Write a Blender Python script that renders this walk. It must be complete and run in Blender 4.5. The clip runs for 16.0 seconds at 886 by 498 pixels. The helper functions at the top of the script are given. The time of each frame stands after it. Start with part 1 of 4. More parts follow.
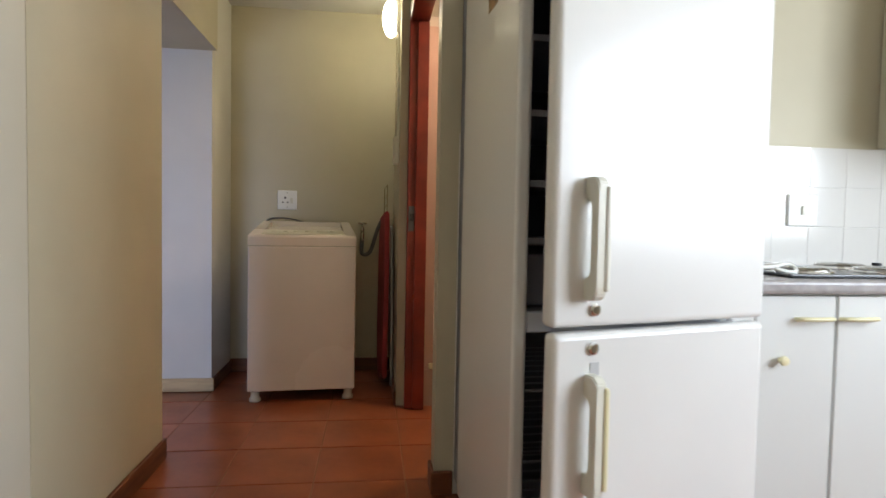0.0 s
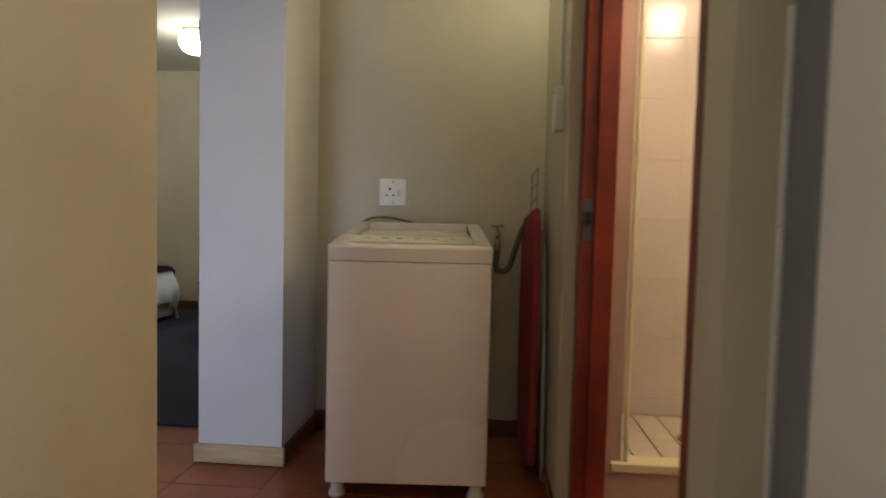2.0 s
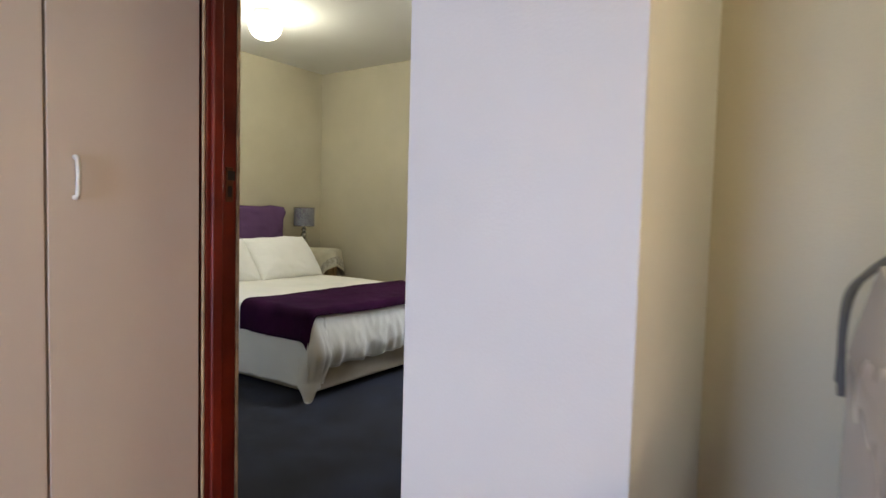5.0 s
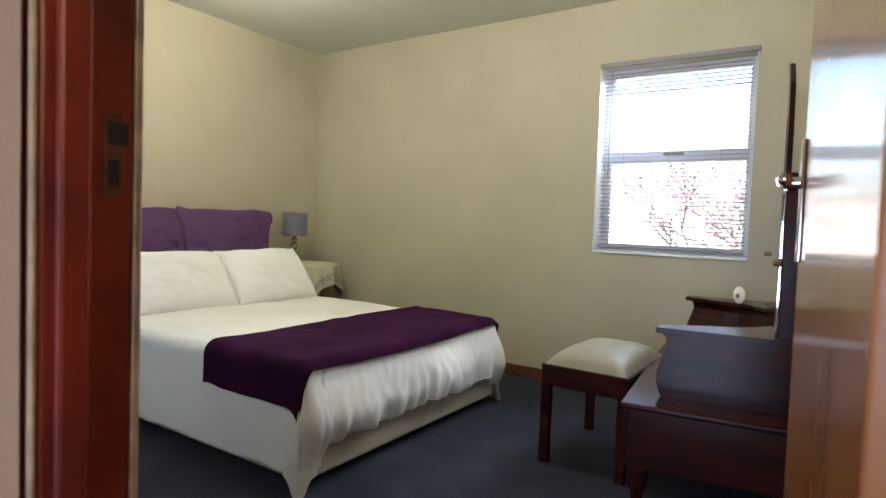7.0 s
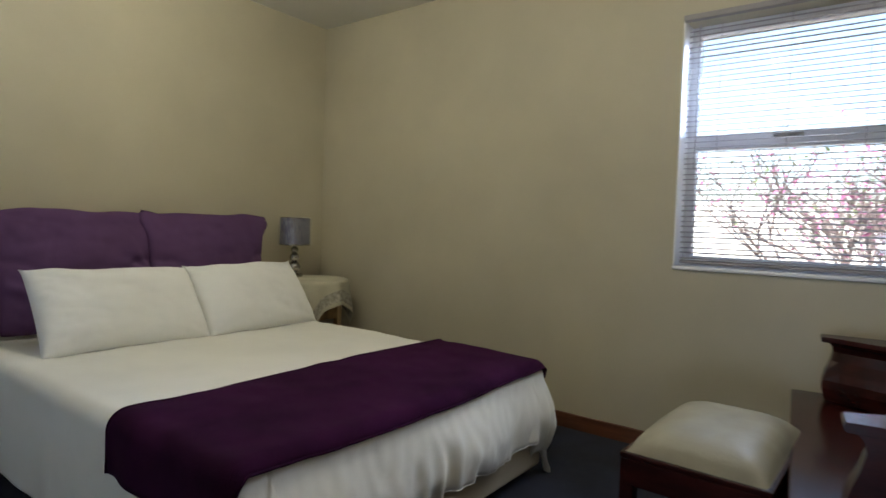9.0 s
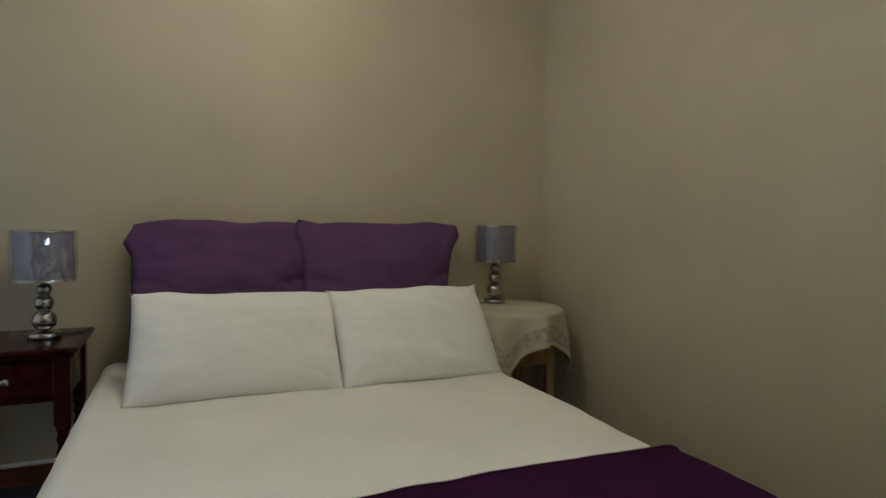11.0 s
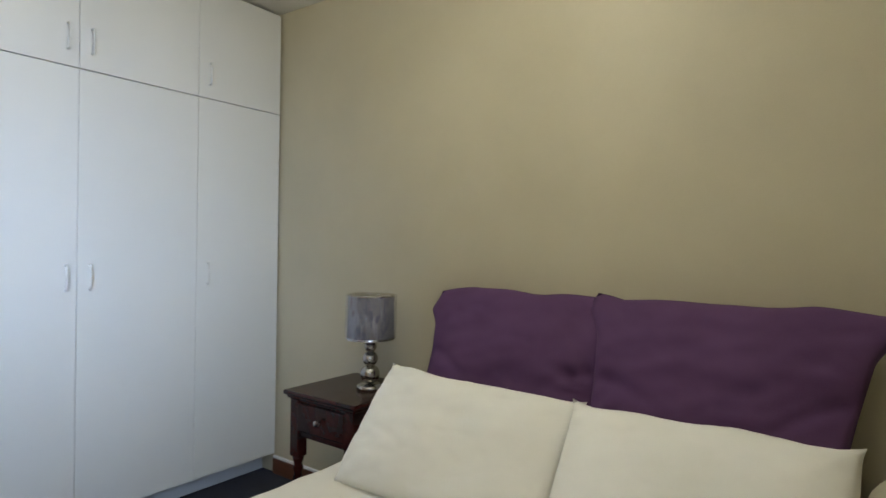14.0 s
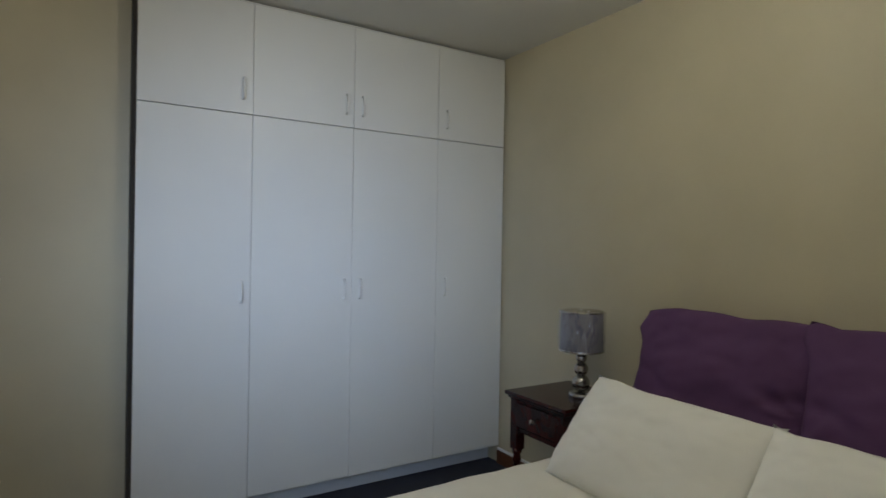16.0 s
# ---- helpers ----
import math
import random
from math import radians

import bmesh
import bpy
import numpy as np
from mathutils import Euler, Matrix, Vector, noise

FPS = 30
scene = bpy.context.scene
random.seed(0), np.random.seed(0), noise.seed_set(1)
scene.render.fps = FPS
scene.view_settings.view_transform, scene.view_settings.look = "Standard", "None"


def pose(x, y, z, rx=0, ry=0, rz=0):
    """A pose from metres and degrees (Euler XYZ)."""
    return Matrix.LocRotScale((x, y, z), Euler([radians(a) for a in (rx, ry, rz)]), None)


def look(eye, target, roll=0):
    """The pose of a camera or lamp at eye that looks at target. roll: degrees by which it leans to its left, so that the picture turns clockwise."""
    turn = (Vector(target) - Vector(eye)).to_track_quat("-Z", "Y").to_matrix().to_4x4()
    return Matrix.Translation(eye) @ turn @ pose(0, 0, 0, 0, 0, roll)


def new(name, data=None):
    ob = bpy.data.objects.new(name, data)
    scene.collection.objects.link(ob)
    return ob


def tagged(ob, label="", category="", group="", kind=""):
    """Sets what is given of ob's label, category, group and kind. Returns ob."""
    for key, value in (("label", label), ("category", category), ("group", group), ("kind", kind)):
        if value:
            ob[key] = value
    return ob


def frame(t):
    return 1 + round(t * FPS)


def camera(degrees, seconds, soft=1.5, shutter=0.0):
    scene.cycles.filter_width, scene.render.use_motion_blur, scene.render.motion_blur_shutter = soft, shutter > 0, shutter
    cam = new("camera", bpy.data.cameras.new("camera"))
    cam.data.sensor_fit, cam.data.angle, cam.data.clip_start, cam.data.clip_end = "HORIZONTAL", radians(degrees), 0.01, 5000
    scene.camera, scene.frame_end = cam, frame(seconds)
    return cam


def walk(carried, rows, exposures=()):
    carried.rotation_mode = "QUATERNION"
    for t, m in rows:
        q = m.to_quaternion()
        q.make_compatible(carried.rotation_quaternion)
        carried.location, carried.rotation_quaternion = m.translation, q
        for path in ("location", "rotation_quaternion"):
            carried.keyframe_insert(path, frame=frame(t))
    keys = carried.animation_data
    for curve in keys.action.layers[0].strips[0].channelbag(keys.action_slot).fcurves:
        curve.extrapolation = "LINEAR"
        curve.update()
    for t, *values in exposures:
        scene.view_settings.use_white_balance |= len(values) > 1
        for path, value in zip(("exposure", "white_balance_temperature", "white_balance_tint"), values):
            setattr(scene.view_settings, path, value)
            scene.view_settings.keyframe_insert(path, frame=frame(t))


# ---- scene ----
cam = camera(74.8, 16.0, shutter=0.4)
PATH = [
    (0, (0.253, -0.082, 0.969), (0.496, 1.901, 0.884), 1.1),
    (0.5, (0.195, 0.194, 0.983), (0.439, 2.177, 0.894), 1.1),
    (1, (0.156, 0.473, 0.978), (0.358, 2.461, 0.895), 1.2),
    (1.5, (0.139, 0.788, 0.974), (0.209, 2.785, 0.892), 1.2),
    (2, (0.157, 1.113, 0.985), (-0.004, 3.104, 0.885), 1.4),
    (2.5, (0.126, 1.385, 0.979), (-0.3, 3.336, 0.874), 1.5),
    (3, (0.056, 1.664, 0.987), (-0.644, 3.534, 0.878), 1.4),
    (3.5, (0.012, 1.918, 0.975), (-0.893, 3.698, 0.874), 1.5),
    (4, (-0.072, 2.171, 0.988), (-1.121, 3.87, 0.874), 1.6),
    (4.5, (-0.24, 2.41, 1.006), (-1.369, 4.058, 0.89), 1.4),
    (7, (-1.184, 3.279, 1.03), (-2.287, 4.944, 0.943), 2.1),
    (7.5, (-1.282, 3.42, 1.036), (-2.35, 5.109, 0.957), 1.7),
    (8, (-1.469, 3.568, 1.084), (-2.505, 5.276, 0.979), 1.8),
    (8.5, (-1.564, 3.786, 1.081), (-2.63, 5.476, 0.984), 1.8),
    (9, (-1.633, 4.025, 1.052), (-2.842, 5.617, 0.972), 1.9),
    (9.5, (-1.768, 4.218, 1.073), (-3.131, 5.678, 0.975), 1.9),
    (12, (-2.515, 5.516, 1.101), (-4.501, 5.734, 1.015), 1.0),
    (12.5, (-2.725, 5.647, 1.156), (-4.72, 5.539, 1.061), 0.9),
    (13, (-2.903, 5.845, 1.211), (-4.834, 5.326, 1.141), 0.9),
    (13.5, (-2.967, 6.025, 1.203), (-4.723, 5.068, 1.186), 1.1),
    (14, (-2.929, 6.225, 1.234), (-4.547, 5.05, 1.22), 1.0),
    (14.5, (-2.865, 6.325, 1.272), (-4.379, 5.018, 1.258), 1.1),
    (15, (-2.83, 6.391, 1.308), (-4.175, 4.91, 1.294), 0.9),
    (15.5, (-2.804, 6.453, 1.312), (-3.993, 4.845, 1.3), 0.8),
    (16, (-2.756, 6.485, 1.308), (-3.813, 4.787, 1.298), 1.0),
]
EXPOSURES = [(0, 1.55), (1, 1.42), (1.5, 1.36), (2.5, 1.62), (3.5, 2.0), (4.5, 2.25), (7, 2.55), (8, 2.3), (8.5, 1.95), (9, 1.75), (9.5, 1.5), (12, 1.45), (12.5, 1.62), (13, 1.9), (13.5, 2.05), (14, 2.0), (15, 1.6), (16, 1.2)]
walk(cam, [(t, look(eye, target, roll)) for t, eye, target, roll in PATH], EXPOSURES)
# ---------------------------------------------------------------- light
world = bpy.data.worlds.new("world")
scene.world = world
world.use_nodes = True
wn = world.node_tree
sky = wn.nodes.new("ShaderNodeTexSky")
sky.sky_type, sky.sun_disc = "NISHITA", False
sky.sun_elevation, sky.sun_rotation = radians(52), radians(200)
wn.links.new(sky.outputs[0], wn.nodes["Background"].inputs[0])
wn.nodes["Background"].inputs[1].default_value = 0.15
sun = new("sun", bpy.data.lights.new("sun", "SUN"))
sun.data.energy, sun.data.angle, sun.data.color = 5.0, radians(0.5), (1, .96, .88)
# high sun from the far side of the house: it lights the garden, not the window
sun.matrix_world = look((0, -3.5, 8), (-1, 3.0, 0))


def area(name, eye, target, sx, sy, watts, colour):
    """Daylight that enters through an opening."""
    lamp = new(name, bpy.data.lights.new(name, "AREA"))
    lamp.data.shape, lamp.data.size, lamp.data.size_y = "RECTANGLE", sx, sy
    lamp.data.energy, lamp.data.color = watts, colour
    lamp.matrix_world = look(eye, target)
    return lamp


def bulb(name, place, watts, colour, size=.06):
    lamp = new(name, bpy.data.lights.new(name, "POINT"))
    lamp.data.energy, lamp.data.color, lamp.data.shadow_soft_size = watts, colour, size
    lamp.location = place
    return lamp


# sky light falls in through the bedroom window from above the horizon
area("daylight_bedroom", (-1.985, 6.84, 1.70), (-3.60, 4.06, 1.24), .84, .5, 2.4, (.50, .67, 1.0)).data.spread = radians(46)
# steeper light from the high sky reaches the carpet and the foot of the bed
area("daylight_high_sky", (-1.985, 6.838, 1.70), (-2.60, 5.55, .12), .84, .5, .8, (.72, .82, 1.0)).data.spread = radians(58)
area("daylight_kitchen", (2.93, -.1, 1.5), (1.0, .3, 1.2), 1.3, 1.1, 29, (.80, .89, 1.0))
area("daylight_passage", (-1.30, .60, .72), (-1.0, 3.3, .55), .85, .9, 11, (.55, .67, 1.0))
bulb("light_bed", (-3.90, 5.35, 2.26), 3.2, (.98, .97, .82), .09)
bulb("light_foot", (-2.22, 5.60, 2.26), 2.8, (.98, .97, .86), .09)
bulb("light_corridor", (.30, 3.18, 2.10), 1.6, (1, .92, .62), .05)
bulb("light_bathroom", (1.15, 2.55, 2.15), 11, (1, .77, .57), .08)

# ---------------------------------------------------------------- materials


def mat(name, colour, rough=.6, metal=0.0, vary=.12, scale=3.0, fine=60.0, bump=.0, spec=None, sheen=0.0, coat=0.0, stretch=None, dark=None, island=0.0):
    """A procedural surface: colour broken at two scales, uneven gloss and fine relief."""
    m = bpy.data.materials.new(name)
    m.use_nodes = True
    nt = m.node_tree
    p = nt.nodes["Principled BSDF"]
    p.inputs["Roughness"].default_value, p.inputs["Metallic"].default_value = rough, metal
    if spec is not None:
        p.inputs["Specular IOR Level"].default_value = spec
    p.inputs["Sheen Weight"].default_value = sheen
    p.inputs["Coat Weight"].default_value = coat
    p.inputs["Coat Roughness"].default_value = .08
    co = nt.nodes.new("ShaderNodeTexCoord")
    mp = nt.nodes.new("ShaderNodeMapping")
    nt.links.new(co.outputs["Object"], mp.inputs[0])
    if stretch:
        mp.inputs["Scale"].default_value = stretch
    big = nt.nodes.new("ShaderNodeTexNoise")
    big.inputs["Scale"].default_value, big.inputs["Detail"].default_value = scale, 4
    small = nt.nodes.new("ShaderNodeTexNoise")
    small.inputs["Scale"].default_value, small.inputs["Detail"].default_value = fine, 3
    for tex in (big, small):
        nt.links.new(mp.outputs[0], tex.inputs[0])
    mix = nt.nodes.new("ShaderNodeMix")
    mix.data_type = "RGBA"
    second = dark or tuple(c * (1 - vary * 1.6) for c in colour)
    mix.inputs[6].default_value, mix.inputs[7].default_value = (*[min(1, c * (1 + vary * .4)) for c in colour], 1), (*second, 1)
    add = nt.nodes.new("ShaderNodeMath")
    add.operation = "MULTIPLY_ADD"
    add.inputs[1].default_value, add.inputs[2].default_value = .35, -.17
    nt.links.new(small.outputs[0], add.inputs[0])
    summed = nt.nodes.new("ShaderNodeMath")
    summed.operation, summed.use_clamp = "ADD", True
    ramp = nt.nodes.new("ShaderNodeMapRange")
    ramp.inputs[1].default_value, ramp.inputs[2].default_value = .32, .68
    nt.links.new(big.outputs[0], ramp.inputs[0])
    nt.links.new(ramp.outputs[0], summed.inputs[0])
    nt.links.new(add.outputs[0], summed.inputs[1])
    last = summed
    if island:
        info = nt.nodes.new("ShaderNodeObjectInfo")
        sh = nt.nodes.new("ShaderNodeMath")
        sh.operation, sh.use_clamp = "MULTIPLY_ADD", True
        sh.inputs[1].default_value = island
        nt.links.new(info.outputs["Random"], sh.inputs[0])
        nt.links.new(summed.outputs[0], sh.inputs[2])
        last = sh
    nt.links.new(last.outputs[0], mix.inputs[0])
    nt.links.new(mix.outputs[2], p.inputs["Base Color"])
    gl = nt.nodes.new("ShaderNodeMapRange")
    gl.inputs[3].default_value, gl.inputs[4].default_value = max(.02, rough - .07), min(1, rough + .08)
    nt.links.new(big.outputs[0], gl.inputs[0])
    nt.links.new(gl.outputs[0], p.inputs["Roughness"])
    if bump:
        b = nt.nodes.new("ShaderNodeBump")
        b.inputs["Strength"].default_value, b.inputs["Distance"].default_value = bump, .004
        nt.links.new(small.outputs[0], b.inputs["Height"])
        nt.links.new(b.outputs[0], p.inputs["Normal"])
    return m


def glow(name, colour, strength):
    m = bpy.data.materials.new(name)
    m.use_nodes = True
    p = m.node_tree.nodes["Principled BSDF"]
    p.inputs["Base Color"].default_value = (.9, .9, .88, 1)
    p.inputs["Emission Color"].default_value, p.inputs["Emission Strength"].default_value = (*colour, 1), strength
    return m


def glassy(name, colour, rough=.02, alpha=1.0):
    m = bpy.data.materials.new(name)
    m.use_nodes = True
    p = m.node_tree.nodes["Principled BSDF"]
    p.inputs["Base Color"].default_value = (*colour, 1)
    p.inputs["Roughness"].default_value = rough
    p.inputs["Transmission Weight"].default_value = alpha
    p.inputs["IOR"].default_value = 1.3
    return m


PAINT = mat("cream_wall_paint", (.522, .474, .344), .50, vary=.07, scale=1.6, fine=220, bump=.10, spec=.35)
# pale pier paint; its less yellow tone partly carries the passage daylight
PIERP = mat("pale_daylit_wall_paint", (.62, .60, .55), .5, vary=.05, scale=2, fine=220, bump=.10, spec=.35)
PALEP = mat("daylit_cream_paint", (.57, .53, .43), .5, vary=.05, scale=2, fine=220, bump=.10, spec=.35)
CEIL = mat("ceiling_paint", (.72, .70, .64), .8, vary=.04, scale=1.2, fine=160, bump=.08)
TERRA = mat("terracotta_tile", (.30, .085, .032), .30, vary=.30, scale=4, fine=40, bump=.05, dark=(.21, .056, .024), island=.25)
GROUT = mat("grey_grout", (.30, .17, .11), .9, vary=.2)
CARPET = mat("navy_carpet", (.009, .013, .033), .95, vary=.35, scale=5, fine=420, bump=.9, sheen=.05)
REDP = mat("red_oxide_paint", (.20, .022, .010), .38, vary=.25, scale=6, fine=50, bump=.06, dark=(.11, .012, .006))
VARN = mat("varnished_orange_wood", (.43, .17, .045), .24, vary=.35, scale=2.0, fine=30, stretch=(6, 6, .6), dark=(.27, .09, .022), coat=.3)
MAHOG = mat("dark_mahogany", (.042, .008, .006), .20, vary=.4, scale=3, fine=40, stretch=(1, 5, 5), dark=(.018, .004, .0035), coat=.06, spec=.28)
MAHOGV = mat("mahogany_veneer_back", (.16, .055, .025), .5, vary=.4, scale=3, fine=30, stretch=(6, 6, .8), dark=(.09, .03, .015))
PINE = mat("pale_pine", (.42, .27, .12), .5, vary=.3, scale=3, fine=30, stretch=(5, 5, .7))
SKIRT = mat("brown_skirting_wood", (.16, .055, .022), .45, vary=.3, scale=3, fine=30, stretch=(1, 1, 8))
SKIRTP = mat("pale_skirting_wood", (.50, .36, .19), .5, vary=.25, scale=3, fine=30, stretch=(1, 1, 8))
MELA = mat("white_melamine", (.66, .66, .63), .42, vary=.03, scale=1.5, fine=180, bump=.03)
CUPB = mat("cream_melamine", (.64, .55, .45), .42, vary=.05, scale=1.5, fine=180, bump=.03)
# near-black that puts shade into gaps and recesses; also the scribbled print
SHADE_PRINT = mat("dark_shade_and_print", (.03, .026, .022), .9)
ENAM = mat("white_enamel", (.74, .73, .70), .22, vary=.03, scale=2, fine=300, bump=.04, coat=.2)
MACH = mat("machine_enamel", (.66, .60, .55), .26, vary=.03, scale=2, fine=200, coat=.2)
PLAST = mat("aged_white_plastic", (.70, .68, .58), .35, vary=.06)
GREENP = mat("pale_green_panel", (.58, .57, .46), .3, vary=.06)
YELP = mat("yellowed_plastic", (.72, .66, .40), .4, vary=.08)
SOCK = mat("white_socket_plastic", (.80, .79, .74), .3, vary=.02)
BLACK = mat("black_rubber", (.015, .015, .015), .5)
GREYC = mat("grey_cable", (.10, .10, .10), .5)
HOSE = mat("grey_hose", (.10, .10, .095), .5)
# shade inside the unlit fridge is put into this liner grey
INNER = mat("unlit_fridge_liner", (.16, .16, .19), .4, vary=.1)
LINER = mat("fridge_liner_white", (.55, .57, .60), .35, vary=.03)
REARC = mat("grey_rear_cover", (.20, .21, .23), .6, vary=.1)
WIRE = mat("grey_wire", (.30, .31, .34), .4)
STEEL = mat("brushed_steel", (.45, .43, .40), .25, metal=1.0, vary=.1, scale=20, fine=200)
CHROME = mat("worn_chrome", (.72, .70, .67), .12, metal=1.0, vary=.08)
BRASS = mat("dull_brass", (.42, .30, .12), .35, metal=1.0, vary=.2, scale=20)
TAPM = mat("tap_metal", (.45, .38, .26), .25, metal=1.0, vary=.2, scale=30)
LINEN = mat("white_bed_linen", (.80, .79, .73), .9, vary=.05, scale=2.5, fine=380, bump=.22, sheen=.1)
PILLOWM = mat("white_pillow_cotton", (.86, .86, .83), .9, vary=.04, scale=3, fine=380, bump=.2, sheen=.1)
VALANCE = mat("cream_bed_base", (.50, .44, .33), .9, vary=.08, scale=4, fine=300, bump=.2)
PURPLE = mat("plum_cotton", (.120, .060, .145), .9, vary=.12, scale=4, fine=320, bump=.2, spec=.2)
THROW = mat("dark_purple_fleece", (.040, .0075, .036), .98, vary=.25, scale=5, fine=300, bump=.5, spec=.08)
LACE = mat("lace_cloth", (.60, .57, .43), .9, vary=.12, scale=6, fine=120, bump=.4)
LACED = mat("lace_border", (.52, .49, .40), .95, vary=.28, scale=45, fine=160, bump=.6)
SEAT = mat("cream_seat_leather", (.28, .25, .17), .42, vary=.15, scale=6, fine=90, bump=.15)
SHADE = mat("grey_lamp_shade", (.13, .13, .165), .8, vary=.08, scale=6, fine=260, bump=.15)
CELLO = glassy("clear_plastic_wrap", (.75, .76, .82), .10, 0.0)
CELLO.node_tree.nodes["Principled BSDF"].inputs["Metallic"].default_value = .85
CELLO.node_tree.nodes["Principled BSDF"].inputs["Alpha"].default_value = .20
CELLO.node_tree.nodes["Principled BSDF"].inputs["Coat Weight"].default_value = 1.0
MIRROR = mat("mirror_glass", (.86, .88, .87), .02, metal=1.0, vary=.0)
MIRROR.node_tree.nodes["Principled BSDF"].inputs["Roughness"].default_value = .02
for link in list(MIRROR.node_tree.links):
    if link.to_socket.name == "Roughness":
        MIRROR.node_tree.links.remove(link)
PANE = glassy("window_glass", (1, 1, 1), .0, 1.0)
WFRAME = mat("white_window_frame", (.84, .84, .85), .4, vary=.04)
SLAT = mat("white_blind_slat", (.40, .38, .40), .4, vary=.04)
RAILM = mat("grey_blind_rail", (.30, .28, .28), .5, vary=.08)
WTILE = mat("white_glazed_tile", (.72, .70, .66), .15, vary=.04, scale=2, fine=60, coat=.3, island=.3)
PTILE = mat("pinkish_glazed_tile", (.62, .55, .48), .2, vary=.05, scale=2, fine=60, island=.3)
MOSAIC = mat("cream_floor_tile", (.58, .52, .41), .4, vary=.1, scale=5, fine=60, island=.4)
PINKP = mat("pinkish_paint", (.50, .34, .27), .5, vary=.08, scale=3, fine=160)
GREYG = mat("dark_grout", (.20, .15, .10), .9)
WORK = mat("grey_worktop", (.34, .31, .30), .35, vary=.15, scale=30, fine=200)
HOBM = mat("black_hob", (.02, .02, .022), .2)
REDF = mat("red_ironing_cloth", (.33, .035, .040), .9, vary=.12, scale=6, fine=220, bump=.3)
TUBEM = mat("grey_painted_tube", (.32, .31, .30), .35, metal=.4)
LAMPG = glow("lit_opal_glass", (1, .93, .76), 3)
PINKB = mat("pink_blossom", (.66, .22, .44), .8, vary=.4, scale=9)
LEAF = mat("garden_leaf", (.20, .26, .11), .7, vary=.4, scale=9)
BARK = mat("grey_bark", (.17, .13, .13), .9, vary=.3, scale=14)
GROUND = mat("garden_ground", (.34, .31, .24), .95, vary=.25, scale=1.5)
YARD = mat("white_garden_wall", (.80, .78, .74), .8, vary=.06, scale=2)
STICK = mat("grey_sticker", (.45, .45, .45), .6)
LIDW = mat("grey_green_lid_window", (.30, .32, .24), .18, vary=.12, coat=.3)
INK = mat("faint_grey_print", (.36, .37, .28), .5)

# ---------------------------------------------------------------- mesh helpers


def finish(name, bm, material, parent=None, label="", smooth=False):
    me = bpy.data.meshes.new(name)
    bmesh.ops.recalc_face_normals(bm, faces=bm.faces)
    bm.to_mesh(me)
    bm.free()
    for one in material if isinstance(material, (list, tuple)) else [material]:
        me.materials.append(one)
    if smooth:
        for poly in me.polygons:
            poly.use_smooth = True
    ob = new(name, me)
    if parent:
        ob.parent = parent
    if label:
        ob["label"] = label
    return ob


part = finish


def thing(name, place=(0, 0, 0), turn=0, label="", category="", group=""):
    ob = new(name)
    ob.empty_display_size = .1
    ob.matrix_basis = pose(*place, 0, 0, turn)
    return tagged(ob, label, category, group)


def box(x0, x1, y0, y1, z0, z1, bevel=0.0, seg=2, bm=None):
    own = bmesh.new()
    bmesh.ops.create_cube(own, size=1, matrix=Matrix.Translation(((x0 + x1) / 2, (y0 + y1) / 2, (z0 + z1) / 2)) @ Matrix.Diagonal((x1 - x0, y1 - y0, z1 - z0, 1)))
    if bevel:
        bmesh.ops.bevel(own, geom=own.edges[:], offset=bevel, segments=seg, affect="EDGES", profile=.5)
    if bm is None:
        return own
    me = bpy.data.meshes.new("tmp")
    own.to_mesh(me)
    own.free()
    bm.from_mesh(me)
    bpy.data.meshes.remove(me)
    return bm


def rod(p0, p1, r0, r1=None, seg=12, bm=None):
    bm = bm or bmesh.new()
    p0, p1 = Vector(p0), Vector(p1)
    d = p1 - p0
    m = Matrix.Translation((p0 + p1) / 2) @ d.to_track_quat("Z", "Y").to_matrix().to_4x4()
    bmesh.ops.create_cone(bm, cap_ends=True, segments=seg, radius1=r0, radius2=r0 if r1 is None else r1, depth=d.length, matrix=m)
    return bm


def lathe(profile, seg=24, bm=None, at=(0, 0, 0)):
    """Turned shape from (radius, height) pairs."""
    bm = bm or bmesh.new()
    rings = []
    for r, z in profile:
        rings.append([bm.verts.new((at[0] + r * math.cos(a), at[1] + r * math.sin(a), at[2] + z)) for a in (2 * math.pi * k / seg for k in range(seg))])
    for a, b in zip(rings, rings[1:]):
        for k in range(seg):
            bm.faces.new((a[k], a[(k + 1) % seg], b[(k + 1) % seg], b[k]))
    bm.faces.new(rings[0][::-1])
    bm.faces.new(rings[-1])
    return bm


def tube(points, r, seg=8, bm=None):
    """A bent tube along a smooth line through the points."""
    bm = bm or bmesh.new()
    pts = [Vector(p) for p in points]
    line = []
    for i in range(len(pts) - 1):
        a, b, c, d = pts[max(i - 1, 0)], pts[i], pts[i + 1], pts[min(i + 2, len(pts) - 1)]
        for k in range(6):
            t = k / 6
            line.append(.5 * (2 * b + (c - a) * t + (2 * a - 5 * b + 4 * c - d) * t * t + (3 * b - a - 3 * c + d) * t ** 3))
    line.append(pts[-1])
    rings = []
    for i, p in enumerate(line):
        d = (line[min(i + 1, len(line) - 1)] - line[max(i - 1, 0)]).normalized()
        m = d.to_track_quat("Z", "Y").to_matrix()
        rings.append([bm.verts.new(p + m @ Vector((r * math.cos(2 * math.pi * k / seg), r * math.sin(2 * math.pi * k / seg), 0))) for k in range(seg)])
    for a, b in zip(rings, rings[1:]):
        for k in range(seg):
            bm.faces.new((a[k], a[(k + 1) % seg], b[(k + 1) % seg], b[k]))
    bm.faces.new(rings[0][::-1])
    bm.faces.new(rings[-1])
    return bm


